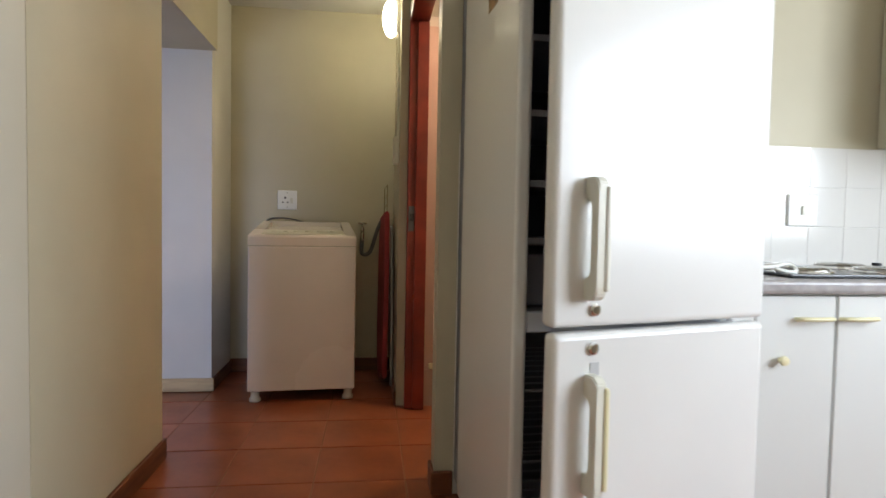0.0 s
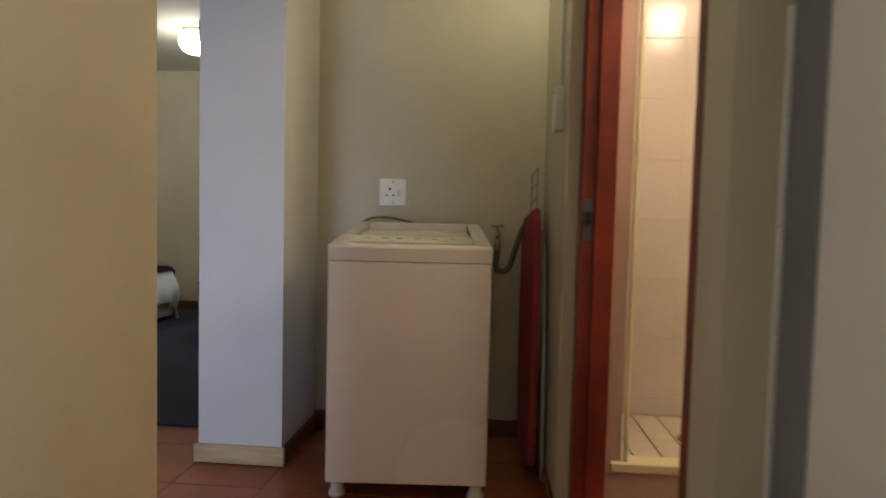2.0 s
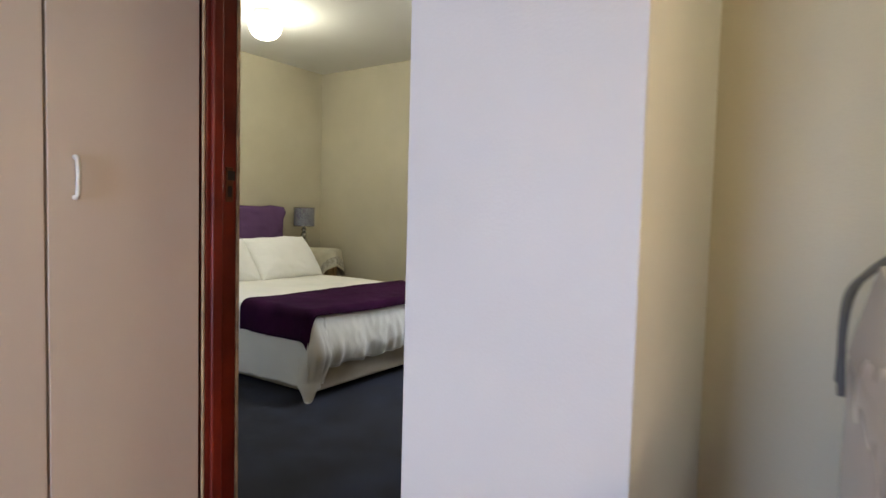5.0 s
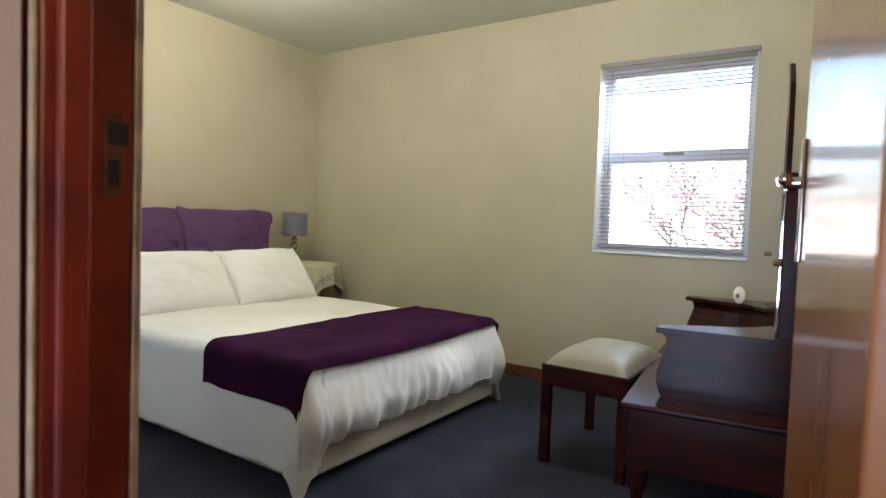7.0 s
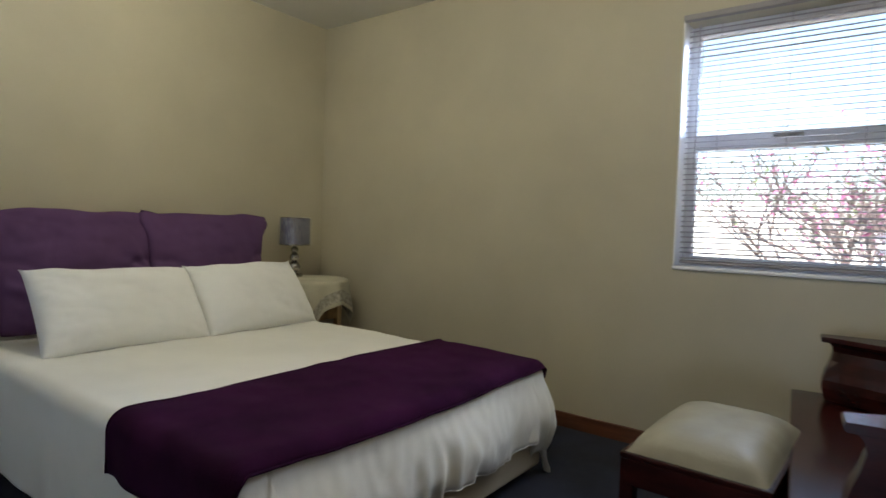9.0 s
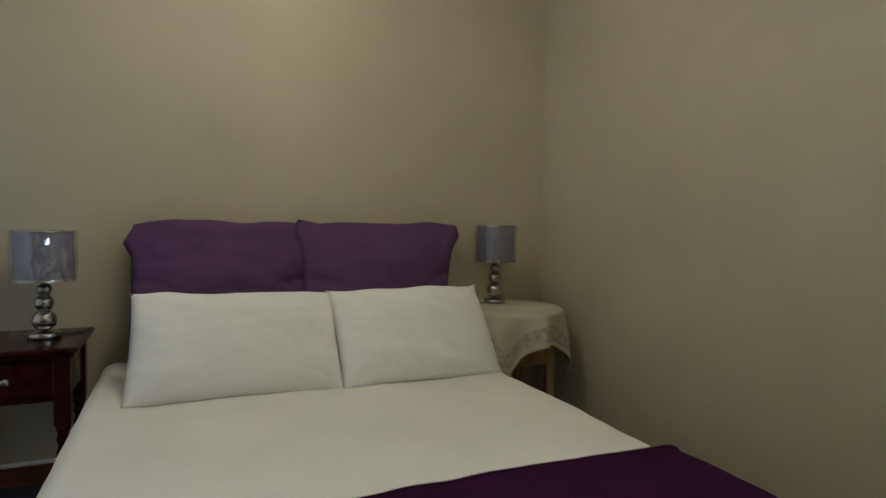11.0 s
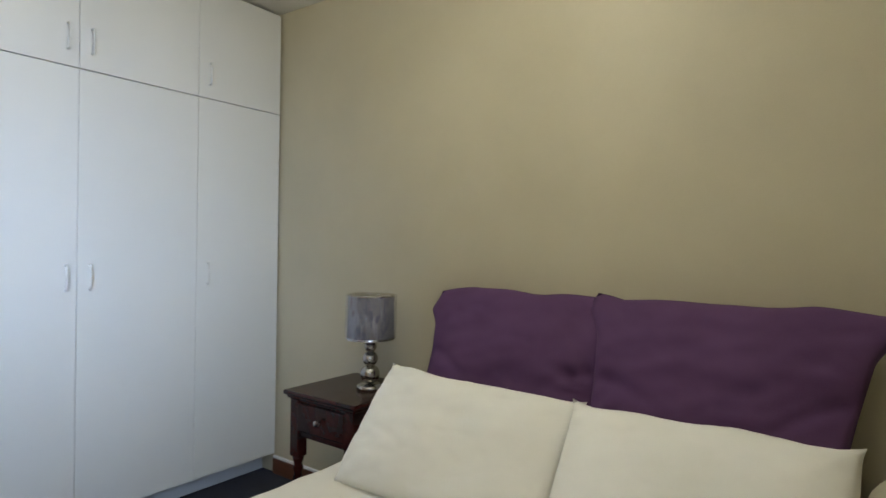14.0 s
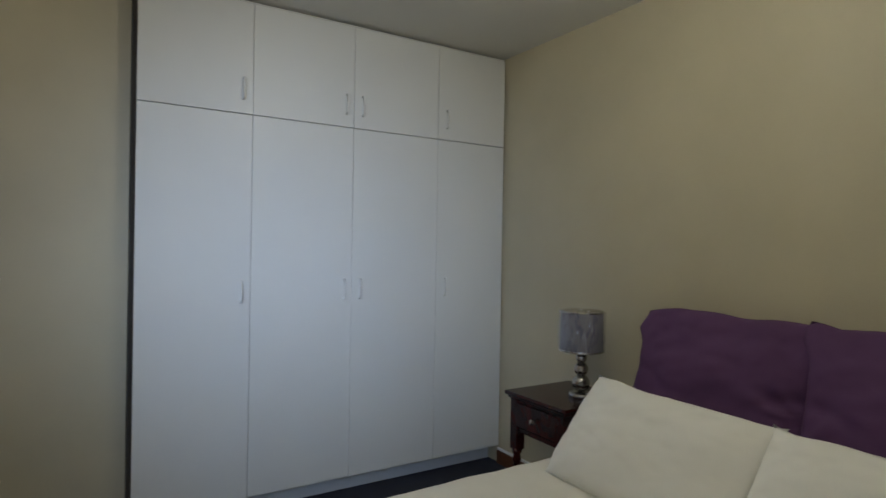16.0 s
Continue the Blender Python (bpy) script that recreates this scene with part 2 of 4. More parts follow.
def prism(outline, y0, y1, bm=None, axis="y"):
    """A solid from an (x, z) outline, drawn out along y (or an (y, z) outline along x)."""
    bm = bm or bmesh.new()
    place = (lambda a, b, c: (a, c, b)) if axis == "y" else (lambda a, b, c: (c, a, b))
    one = [bm.verts.new(place(a, b, y0)) for a, b in outline]
    two = [bm.verts.new(place(a, b, y1)) for a, b in outline]
    bm.faces.new(one)
    bm.faces.new(two[::-1])
    n = len(outline)
    for k in range(n):
        bm.faces.new((one[k], two[k], two[(k + 1) % n], one[(k + 1) % n]))
    return bm


def sheet(nu, nv, shape):
    """A grid of points shape(u, v), u and v from 0 to 1."""
    bm = bmesh.new()
    g = [[bm.verts.new(shape(i / nu, j / nv)) for j in range(nv + 1)] for i in range(nu + 1)]
    for i in range(nu):
        for j in range(nv):
            bm.faces.new((g[i][j], g[i + 1][j], g[i + 1][j + 1], g[i][j + 1]))
    return bm


def thicken(ob, t):
    mod = ob.modifiers.new("thickness", "SOLIDIFY")
    mod.thickness, mod.offset = t, -1
    return ob


def structure(ob, label="", category=""):
    return tagged(ob, label, category, kind="structure")


def slab(name, x0, x1, y0, y1, z0, z1, material, label=""):
    return structure(finish(name, box(x0, x1, y0, y1, z0, z1), material), label)


# ---------------------------------------------------------------- large structure
HB, HC = 2.44, 2.31        # ceilings: bedroom, corridor
XW, YN, XE, YS = -4.91, 6.865, -1.14, 3.625   # bedroom walls
slab("floor", -2.6, 3.1, -1.7, 3.648, -.12, -.005, GROUT, "grey grout bed under the terracotta tiles")
slab("carpet_edge", XW - .1, -2.93, 3.30, 3.650, -.12, .006, CARPET, "navy carpet running under the wardrobe")
slab("carpet", XW - .1, XE + .02, 3.650, YN + .05, -.12, .008, CARPET, "dark navy blue carpet in the bedroom")
slab("floor_nook_edge", XE + .02, .55, 3.650, 3.8, -.12, -.006, GROUT)
slab("ceiling_bedroom", XW - .15, XE + .15, YS - .01, YN + .15, HB, HB + .1, CEIL, "white painted bedroom ceiling")
slab("ceiling_corridor", -2.6, 3.15, -1.75, YS - .012, HC, HC + .1, CEIL, "white painted corridor ceiling")
slab("ceiling_nook", XE + .16, .55, YS - .012, 3.88, HC, HC + .1, CEIL)
# corridor
slab("wall_left", -.70, -.575, 1.435, 2.335, 0, HC, PAINT, "cream painted corridor wall")
# kitchen daylight on this near stretch is put into the paler colour
slab("wall_left_near", -.70, -.577, -1.7, 1.435, 0, HC, PALEP, "wall opposite the kitchen, its daylight put into a paler cream")
slab("wall_header", -.98, -.612, 2.335, 3.30, 1.905, HC, PAINT, "cream painted beam over the passage opening")
slab("wall_pier", -.98, -.64, 3.30, 3.735, 0, HC, PIERP, "pale painted wall pier by the bedroom door, daylight partly in its colour")
slab("wall_nook_back", XE + .14, .52, 3.735, 3.86, 0, HC, PAINT, "cream painted wall behind the washing machine")
slab("wall_right_far", .39, .52, 2.972, 3.735, 0, HC, PAINT, "cream painted wall beside the bathroom door")
slab("wall_right_head", .435, .52, 2.06, 2.972, 2.065, HC, PAINT)
slab("wall_right_near", .485, .55, 1.95, 2.06, 0, HC, PAINT, "cream painted wall end beside the fridge")
slab("wall_kitchen_back", .55, 3.0, 1.95, 2.06, 0, HC, PAINT, "yellowish painted kitchen wall over tiles")
# the kitchen's window wall, with its opening
KW = (-.8, .6, .95, 2.05)
slab("wall_kitchen_east_sill", 3.0, 3.12, -1.7, 2.06, 0, KW[2], PAINT)
slab("wall_kitchen_east_head", 3.0, 3.12, -1.7, 2.06, KW[3], HC, PAINT)
slab("wall_kitchen_east_a", 3.0, 3.12, -1.7, KW[0], KW[2], KW[3], PAINT)
slab("wall_kitchen_east_b", 3.0, 3.12, KW[1], 2.06, KW[2], KW[3], PAINT)
slab("wall_kitchen_south", -2.5, 3.12, -1.82, -1.7, 0, HC, PAINT)
# passage behind the corridor wall
slab("wall_passage_west", -2.6, -2.48, -1.7, 3.50, 0, HC, PAINT)
slab("wall_passage_end_sill", -2.48, -.70, .42, .54, 0, .22, PAINT)
slab("wall_passage_end_head", -2.48, -.70, .42, .54, 1.22, HC, PAINT)
slab("wall_passage_end_a", -2.48, -1.75, .42, .54, .22, 1.22, PAINT)
slab("wall_passage_end_b", -.85, -.70, .42, .54, .22, 1.22, PAINT)
# bedroom
slab("wall_bed", XW - .13, XW, 3.0, YN + .13, 0, HB, PAINT, "cream painted wall behind the bed")
WX0, WX1, WZ0, WZ1 = -2.42, -1.55, .896, 2.042
slab("wall_window_left", XW, WX0, YN, YN + .22, 0, HB, PAINT, "cream painted wall with the window")
slab("wall_window_right", WX1, XE + .14, YN, YN + .22, 0, HB, PAINT)
slab("wall_window_below", WX0, WX1, YN, YN + .22, 0, WZ0, PAINT)
slab("wall_window_above", WX0, WX1, YN, YN + .22, WZ1, HB, PAINT)
slab("wall_east", XE, XE + .14, 3.735, YN, 0, HB, PAINT, "cream painted wall behind the dressing table")
slab("wall_door_left", -2.925, -1.918, 3.52, YS, 0, HB, PAINT, "cream painted wall between wardrobe and door")
slab("wall_door_head", -1.925, -.98, 3.52, YS, 2.075, HB, PAINT)
slab("wall_door_right", -1.02, -.98, 3.52, 3.735, 0, 2.075, PAINT)
slab("wall_wardrobe_back", XW, -2.5, 3.0, 3.06, 0, HB, PAINT)
# bathroom shell
slab("wall_bathroom_north", .52, 1.9, 3.62, 3.74, 0, HC, PTILE)
slab("trim_shower_edge", .532, .592, 2.974, 3.05, 0, 2.0, PINKP, "pinkish plaster edge of the shower")
slab("wall_bathroom_east", 1.9, 2.0, 2.06, 3.74, 0, HC, PAINT)
slab("ceiling_bathroom", .53, 2.0, 2.07, 3.74, HC - .03, HC - .001, CEIL)


def skirting(x0, x1, y0, y1, h, material, label, kind="baseboard"):
    ob = structure(finish(kind, box(x0, x1, y0, y1, 0.0, h, .004, 1), material), label)
    return ob


skirting(-.575, -.560, -1.6, 2.345, .085, SKIRT, "brown wooden skirting along the corridor wall")
skirting(-.995, -.625, 3.285, 3.30, .075, SKIRTP, "pale wooden skirting round the wall pier")
skirting(-.64, -.627, 3.30, 3.735, .075, SKIRT, "brown wooden skirting in the laundry nook")
skirting(-.64, .39, 3.722, 3.735, .085, SKIRT, "brown wooden skirting behind the washing machine")
skirting(.376, .39, 2.975, 3.722, .075, SKIRT, "brown wooden skirting beside the bathroom door")
skirting(.472, .485, 1.94, 2.055, .085, SKIRT, "dark wooden skirting on the wall end")
skirting(.472, .55, 1.936, 1.95, .085, SKIRT, "dark wooden skirting under the kitchen wall")
skirting(XW, XE, YN - .016, YN, .085, SKIRT, "dark brown wooden skirting under the window")
skirting(XW, XW + .016, 3.70, YN - .016, .085, SKIRT, "dark brown wooden skirting behind the bed")
# light caught by the skirting's top edge, built as a white bead
ob = structure(finish("trim", box(XW, XW + .012, 3.70, 4.9, .085, .100, .003, 1), WFRAME), "white bead painting the light on the skirting's top edge")
skirting(XE - .016, XE, 3.78, YN - .016, .085, SKIRT, "dark brown wooden skirting behind the dressing table")
skirting(-2.90, -1.93, YS, YS + .015, .085, SKIRT, "dark brown wooden skirting beside the door")


def door_frame(name, outer0, outer1, plane0, plane1, top, along, lining, label, stop):
    """A painted frame: two posts and a head, with a raised stop; along: the axis that the opening runs along."""
    frame_ob = structure(thing(name, label=label))
    w = lining

    def put(nm, a0, a1, z0, z1, p0=plane0, p1=plane1):
        dims = (a0, a1, p0, p1) if along == "x" else (p0, p1, a0, a1)
        part(nm, box(*dims, z0, z1, .005, 2), REDP, frame_ob)

    put("post", outer0, outer0 + w, 0, top)
    put("post", outer1 - w, outer1, 0, top)
    put("head", outer0 + w, outer1 - w, top - w, top)
    s0, s1 = stop
    put("stop", outer0 + w, outer0 + w + .014, 0, top - w, s0, s1)
    put("stop", outer1 - w - .014, outer1 - w, 0, top - w, s0, s1)
    return frame_ob


bed_frame = door_frame("door_frame_bedroom", -1.917, -1.02, 3.543, 3.640, 2.072, "x", .062, "glossy red oxide painted door frame of the bedroom, edges chipped", (3.556, 3.59))
part("edge_strip", box(-1.876, -1.8535, 3.6405, 3.650, 0, 2.0, .002, 1), SKIRTP, bed_frame, "bare chipped wood along the frame edge")
plate = part("edge_strip", box(-1.864, -1.8545, 3.536, 3.5425, 0, 2.0, .002, 1), SKIRTP, bed_frame, "bare chipped wood along the frame edge")
part("strike_plate", box(-1.8555, -1.8525, 3.604, 3.627, 1.045, 1.140, .001, 1), SKIRT, bed_frame, "worn brown strike plate")
part("latch_hole", box(-1.8535, -1.8518, 3.610, 3.622, 1.058, 1.088), BLACK, bed_frame)
part("bolt_hole", box(-1.8535, -1.8518, 3.609, 3.632, 1.104, 1.130), BLACK, bed_frame)
bath_frame = structure(thing("door_frame_bathroom", label="red oxide painted door frame of the bathroom"))
part("post", box(.430, .530, 2.910, 2.972, 0, 2.062, .005, 2), REDP, bath_frame)
part("post", box(.492, .516, 2.062, 2.124, 0, 2.062, .005, 2), REDP, bath_frame)
part("head", box(.430, .530, 2.124, 2.910, 2.0, 2.062, .005, 2), REDP, bath_frame)
part("stop", box(.470, .530, 2.896, 2.910, 0, 2.0, .003, 1), REDP, bath_frame)
part("strike_plate", box(.437, .467, 2.9065, 2.911, .93, 1.06, .001, 1), GREYC, bath_frame, "dark strike plate")
part("latch", box(.443, .462, 2.895, 2.908, .985, 1.02, .002, 1), BLACK, bath_frame)

# bedroom door, standing open almost against the wall
door = thing("door_leaf", (-1.122, 3.668, 0), 0, "open varnished orange wood door with chrome lever handle", "door")
tagged(door, kind="structure")
door.matrix_basis = pose(-1.122, 3.668, .012, 0, 0, 94.6)
leaf = part("leaf", box(0, .775, -.0, .040, 0, 2.0, .003, 2), VARN, door)
hp = part("handle_plate", box(.700, .738, .040, .047, .975, 1.175, .004, 2), CHROME, door, "chrome handle plate")
part("lever", tube([(.719, .045, 1.105), (.719, .062, 1.105), (.712, .071, 1.105), (.66, .072, 1.105), (.61, .070, 1.102)], .010, 10), CHROME, door, "chrome lever", True)
part("keyhole", box(.715, .723, .0468, .0478, 1.01, 1.04), BLACK, door)
for z in (.25, 1.75):
    part("hinge", rod((-.004, .044, z), (-.004, .044, z + .09), .007), STEEL, door)

# window with two sashes
win = structure(thing("window_1", label="white framed window with a raised lower and upper pane"))
YF = YN + .13
for nm, d in (("frame_side", (WX0, WX0 + .045)), ("frame_side", (WX1 - .045, WX1))):
    part(nm, box(d[0], d[1], YF, YF + .05, WZ0, WZ1, .004, 1), WFRAME, win)
for z0, z1 in ((WZ0, WZ0 + .05), (1.455, 1.525), (WZ1 - .05, WZ1)):
    part("frame_rail", box(WX0 + .045, WX1 - .045, YF - .004, YF + .05, z0, z1, .004, 1), WFRAME, win)
part("window_sill", box(WX0 - .004, WX1 + .004, YN - .012, YF - .004, WZ0 - .012, WZ0 + .006, .004, 1), WFRAME, win, "white sill")
part("reveal", box(WX0 - .002, WX0 + .004, YN - .004, YF, WZ0 + .006, WZ1), WFRAME, win)
part("reveal", box(WX1 - .004, WX1 + .002, YN - .004, YF, WZ0 + .006, WZ1), WFRAME, win)
for z0, z1 in ((WZ0 + .05, 1.455), (1.525, WZ1 - .05)):
    pane = part("pane", box(WX0 + .045, WX1 - .045, YF + .02, YF + .024, z0, z1), PANE, win)
    pane.visible_shadow = False
part("catch", box(-2.05, -1.93, YF - .022, YF - .004, 1.495, 1.512, .003, 1), STEEL, win)

blind = thing("venetian_blind", label="open white venetian blind with thin horizontal slats in the window", category="blind")
part("head_rail", box(WX0 + .004, WX1 + .012, YN - .035, YN - .002, WZ1 - .014, WZ1 + .012, .003, 1), RAILM, blind, "grey head rail")
part("bottom_rail", box(WX0 + .02, WX1 - .02, YN + .02, YN + .045, WZ0 + .018, WZ0 + .034, .003, 1), RAILM, blind)
slat = bmesh.new()
for a0, a1, h0, h1 in ((-.0125, -.004, -.0022, .0006), (-.004, .004, .0006, .0006), (.004, .0125, .0006, -.0012)):
    v = [slat.verts.new(c) for c in ((WX0 + .02, a0, h0), (WX1 - .02, a0, h0), (WX1 - .02, a1, h1), (WX0 + .02, a1, h1))]
    w = [slat.verts.new((c.co.x, c.co.y, c.co.z - .0011)) for c in v]
    slat.faces.new(v)
    slat.faces.new(w[::-1])
    for k in range(4):
        slat.faces.new((v[k], w[k], w[(k + 1) % 4], v[(k + 1) % 4]))
first = part("slat", slat, SLAT, blind)
N_SLAT = 44
gap_z = (WZ1 - .045 - WZ0 - .045) / (N_SLAT - 1)
for k in range(N_SLAT):
    ob = first if k == 0 else new("slat", first.data)
    ob.parent = blind
    tilt = 11 + 1.5 * math.sin(k * 1.7)
    z = WZ0 + .045 + gap_z * k + .0015 * math.sin(k * 2.3)
    if k > N_SLAT - 7:
        tilt += 16
    ob.matrix_basis = pose(0, YN + .032, z, tilt, 0, 0)
for x in (WX0 + .16, (WX0 + WX1) / 2, WX1 - .16):
    part("ladder_cord", rod((x, YN + .018, WZ0 + .03), (x, YN + .018, WZ1 - .03), .0012, seg=5), SLAT, blind)
part("tilt_wand", rod((WX0 + .07, YN + .006, 1.35), (WX0 + .07, YN + .006, WZ1 - .03), .003, seg=6), SLAT, blind)

# ---------------------------------------------------------------- corridor and nook
# top-loading washing machine
mx0, mx1, my0, my1 = -.394, .168, 3.062, 3.64
wm = thing("washing_machine", ((mx0 + mx1) / 2 - .020, (my0 + my1) / 2 + .003, 0), 4.0, "white top-loading washing machine with sloping green-tinted lid", "washing machine")
hw, hd = (mx1 - mx0) / 2, (my1 - my0) / 2
part("body", box(-hw, hw, -hd, hd, .062, .838, .008, 3), MACH, wm)


def slope_z(y):
    """Height of the sloping top of the machine."""
    return .898 + (y + hd - .015) * (.070 / (2 * hd - .085))


cover_line = [(-hd, .8405), (-hd, .884), (-hd + .004, .892), (-hd + .015, .898), (-hd + .165, slope_z(-hd + .165)), (-hd + .185, .905), (hd - .105, .918), (hd - .085, slope_z(hd - .085)), (hd - .07, .9695), (hd - .012, .9695), (hd, .958), (hd, .8405)]
part("top_cover", prism(cover_line, -hw + .058, hw - .058, axis="x"), MACH, wm, "pale top cover")
for sgn in (-1, 1):
    line = [(-hd, .8405), (-hd, .884), (-hd + .004, .892), (-hd + .015, .898), (hd - .07, .9695), (hd - .012, .9695), (hd, .958), (hd, .8405)]
    a, b = sorted((sgn * (hw - .0585), sgn * hw))
    bm = prism(line, a, b, axis="x")
    rim = [e for e in bm.edges if all(abs(v.co.x - sgn * hw) < 1e-5 and v.co.z > .85 for v in e.verts) and abs(e.verts[0].co.y - e.verts[1].co.y) > .03]
    bmesh.ops.bevel(bm, geom=rim, offset=.052, segments=6, affect="EDGES", profile=.5)
    part("top_rim", bm, MACH, wm, "pale raised side rim")


def on_top(x0, x1, y0, y1, lift, thick, low=None):
    """A shallow piece lying on the sloping top, or on the floor of the lid recess."""
    z = (lambda y: slope_z(y) + lift) if low is None else (lambda y: low + .013 * (y + hd - .185) / (2 * hd - .29) + lift)
    b = bmesh.new()
    v = [b.verts.new((x, y, z(y) + d)) for d in (0, thick) for x, y in ((x0, y0), (x1, y0), (x1, y1), (x0, y1))]
    for f_ in ((3, 2, 1, 0), (4, 5, 6, 7), (0, 1, 5, 4), (1, 2, 6, 5), (2, 3, 7, 6), (3, 0, 4, 7)):
        b.faces.new([v[i] for i in f_])
    bmesh.ops.bevel(b, geom=b.edges[:], offset=min(.004, thick * .3), segments=2, affect="EDGES")
    return b


part("control_panel", on_top(-hw + .062, hw - .062, -hd + .028, -hd + .158, .0005, .004), GREENP, wm, "pale green control panel")
part("lid_window", on_top(-hw + .072, hw - .072, -hd + .25, hd - .112, .001, .004, .905), LIDW, wm, "grey-green lid window")
part("lid_sticker", on_top(-hw + .115, -hw + .215, hd - .19, hd - .122, .0055, .001, .905), STICK, wm, "worn grey sticker")
for sgn in (-1, 1):
    part("lid_edge", on_top(*sorted((sgn * (hw - .060), sgn * (hw - .072))), -hd + .19, hd - .10, .001, .016, .905), PLAST, wm)


def grip_pt(u, v):
    """The arched lid grip: low at both ends, its crest bowed up in the middle."""
    arch = math.sin(math.pi * u) ** .8
    y = -hd + .178 + .085 * v + .014 * arch * v
    crest = .002 + .013 * arch
    lift = crest * math.sin(math.pi * min(1, v * 1.25) * .5) if v < .8 else crest - (crest + .030) * ((v - .8) / .2) ** 1.5
    return ((u - .5) * 2 * (hw - .066), y, slope_z(y) + lift - .001)


thicken(part("lid_grip", sheet(28, 14, grip_pt), MACH, wm, "curved pale lid grip", True), .006)
for k, x in enumerate((-.155, -.095, -.045, .02, .085, .155)):
    ob = part("button", lathe([(.014, 0), (.014, .003), (.010, .0045)], 16), GREENP if k in (1, 2, 3, 4) else PLAST, wm)
    ob.matrix_basis = pose(x, -hd + .105, slope_z(-hd + .105) + .004, 7.5, 0, 0)
for k, x in enumerate((-.17, -.09, .0, .09)):
    part("print_bar", on_top(x, x + (.055, .03, .06, .04)[k], -hd + .060, -hd + .064, .0042, .0006), INK, wm)
for piece in wm.children:
    if piece.name.split(".")[0] in ("top_cover", "top_rim", "control_panel", "lid_window", "lid_edge", "lid_grip", "lid_sticker"):
        for v in piece.data.vertices:
            v.co.x *= 1 - .10 * (v.co.y + hd) / (2 * hd) * min(1, max(0, v.co.z - .85) / .05)
part("lid_seam", box(-hw + .006, hw - .006, -hd + .004, hd - .01, .8365, .8415), INK, wm)
for sx in (-1, 1):
    for sy in (-1, 1):
        part("foot", lathe([(.030, 0), (.030, .016), (.023, .022), (.023, .064)], 16, at=(sx * (hw - .035), sy * (hd - .05), 0)), PLAST, wm, "white plastic foot", True)
part("side_clip", box(-hw - .008, -hw, -.12, -.09, .56, .60, .002, 1), GREYC, wm)
part("power_cable", tube([(-hw - .012, hd - .10, .80), (-hw - .012, hd - .07, .90), (-hw + .005, hd - .03, .945), (-hw + .07, hd + .01, .985), (-hw + .16, hd + .03, .988), (-hw + .26, hd + .05, .965)], .005), GREYC, wm, "grey power cable", True)
part("drain_cable", tube([(-hw - .01, hd - .02, .80), (-hw + .0, hd - .0, .92), (-hw + .04, hd + .01, .975), (-hw + .08, hd + .02, .99)], .005), GREYC, wm, "", True)

# socket over the machine
sk = thing("wall_socket", (-.290, 3.735, 1.105), 0, "white square wall socket with switch and three pin holes", "socket")
part("face_plate", box(-.061, .061, -.010, 0, -.061, .061, .004, 2), SOCK, sk)
part("rocker", box(.020, .038, -.014, -.009, -.020, .014, .002, 1), PLAST, sk, "small rocker switch")
for x, z, r in ((-.012, .015, .0065), (-.027, -.014, .005), (.004, -.014, .005)):
    part("pin_hole", rod((x, -.0105, z), (x, -.008, z), r, seg=12), BLACK, sk)
for z in (-.045, .045):
    part("screw", rod((0, -.0115, z), (0, -.008, z), .0035, seg=10), STEEL, sk)

# tap and hose
tp = thing("wall_tap", (.190, 3.735, .905), 0, "small worn brass tap on the wall with a grey hose", "tap")
part("spout_body", tube([(0, 0, 0), (0, -.05, 0), (0, -.075, -.012), (0, -.08, -.05)], .013), TAPM, tp, "", True)
part("stem", lathe([(.012, 0), (.014, .012), (.009, .022), (.007, .05)], 14, at=(0, -.045, .008)), TAPM, tp, "", True)
part("cross_handle", rod((-.028, -.045, .060), (.028, -.045, .060), .006, bm=rod((0, -.070, .060), (0, -.020, .060), .006)), TAPM, tp)
part("inlet_hose", tube([(0, -.08, -.045), (.0, -.085, -.13), (.05, -.08, -.12), (.095, -.09, .02), (.13, -.10, .085), (.155, -.11, .04), (.15, -.10, -.2), (.13, -.08, -.55)], .013), HOSE, tp, "grey ribbed hose", True)

# ironing board leaning beside the machine
ib = thing("ironing_board", (.295, 3.46, 0), 0, "folded ironing board with red cover leaning in the nook corner", "ironing board")
bm = bmesh.new()
outline = [(-.145, .05), (-.155, .10), (-.155, .75), (-.145, .98), (-.120, 1.035), (.120, 1.035), (.145, .98), (.155, .75), (.155, .35), (.13, .16), (.09, .07), (.03, .035), (-.08, .035)]
prism(outline, -.014, .014, bm, axis="x")
bmesh.ops.bevel(bm, geom=[e for e in bm.edges if abs(e.verts[0].co.x - e.verts[1].co.x) < 1e-6], offset=.006, segments=2, affect="EDGES")
cover = part("cover", bm, REDF, ib, "red padded cover")
part("leg_tube", tube([(.036, -.17, 0.012), (.036, -.155, .35), (.034, -.13, .72), (.03, -.10, .95)], .009), TUBEM, ib, "grey metal leg", True)
part("leg_tube", tube([(.050, -.10, .012), (.048, .02, .35), (.045, .10, .70), (.04, .12, .92)], .009), TUBEM, ib, "", True)
part("foot_bar", rod((.036, -.17, .012), (.050, -.10, .012), .010), TUBEM, ib)
for y in (-.11, .02):
    part("iron_rest", tube([(.0, y, 1.03), (.0, y, 1.12), (.0, y, 1.20)], .003), TAPM, ib, "wire iron rest", True)
for z in (1.08, 1.14, 1.20):
    part("iron_rest", rod((0, -.11, z), (0, .02, z), .003, seg=6), TAPM, ib)
ib.matrix_basis = pose(.318, 3.40, 0, -9, 1.5, 6)

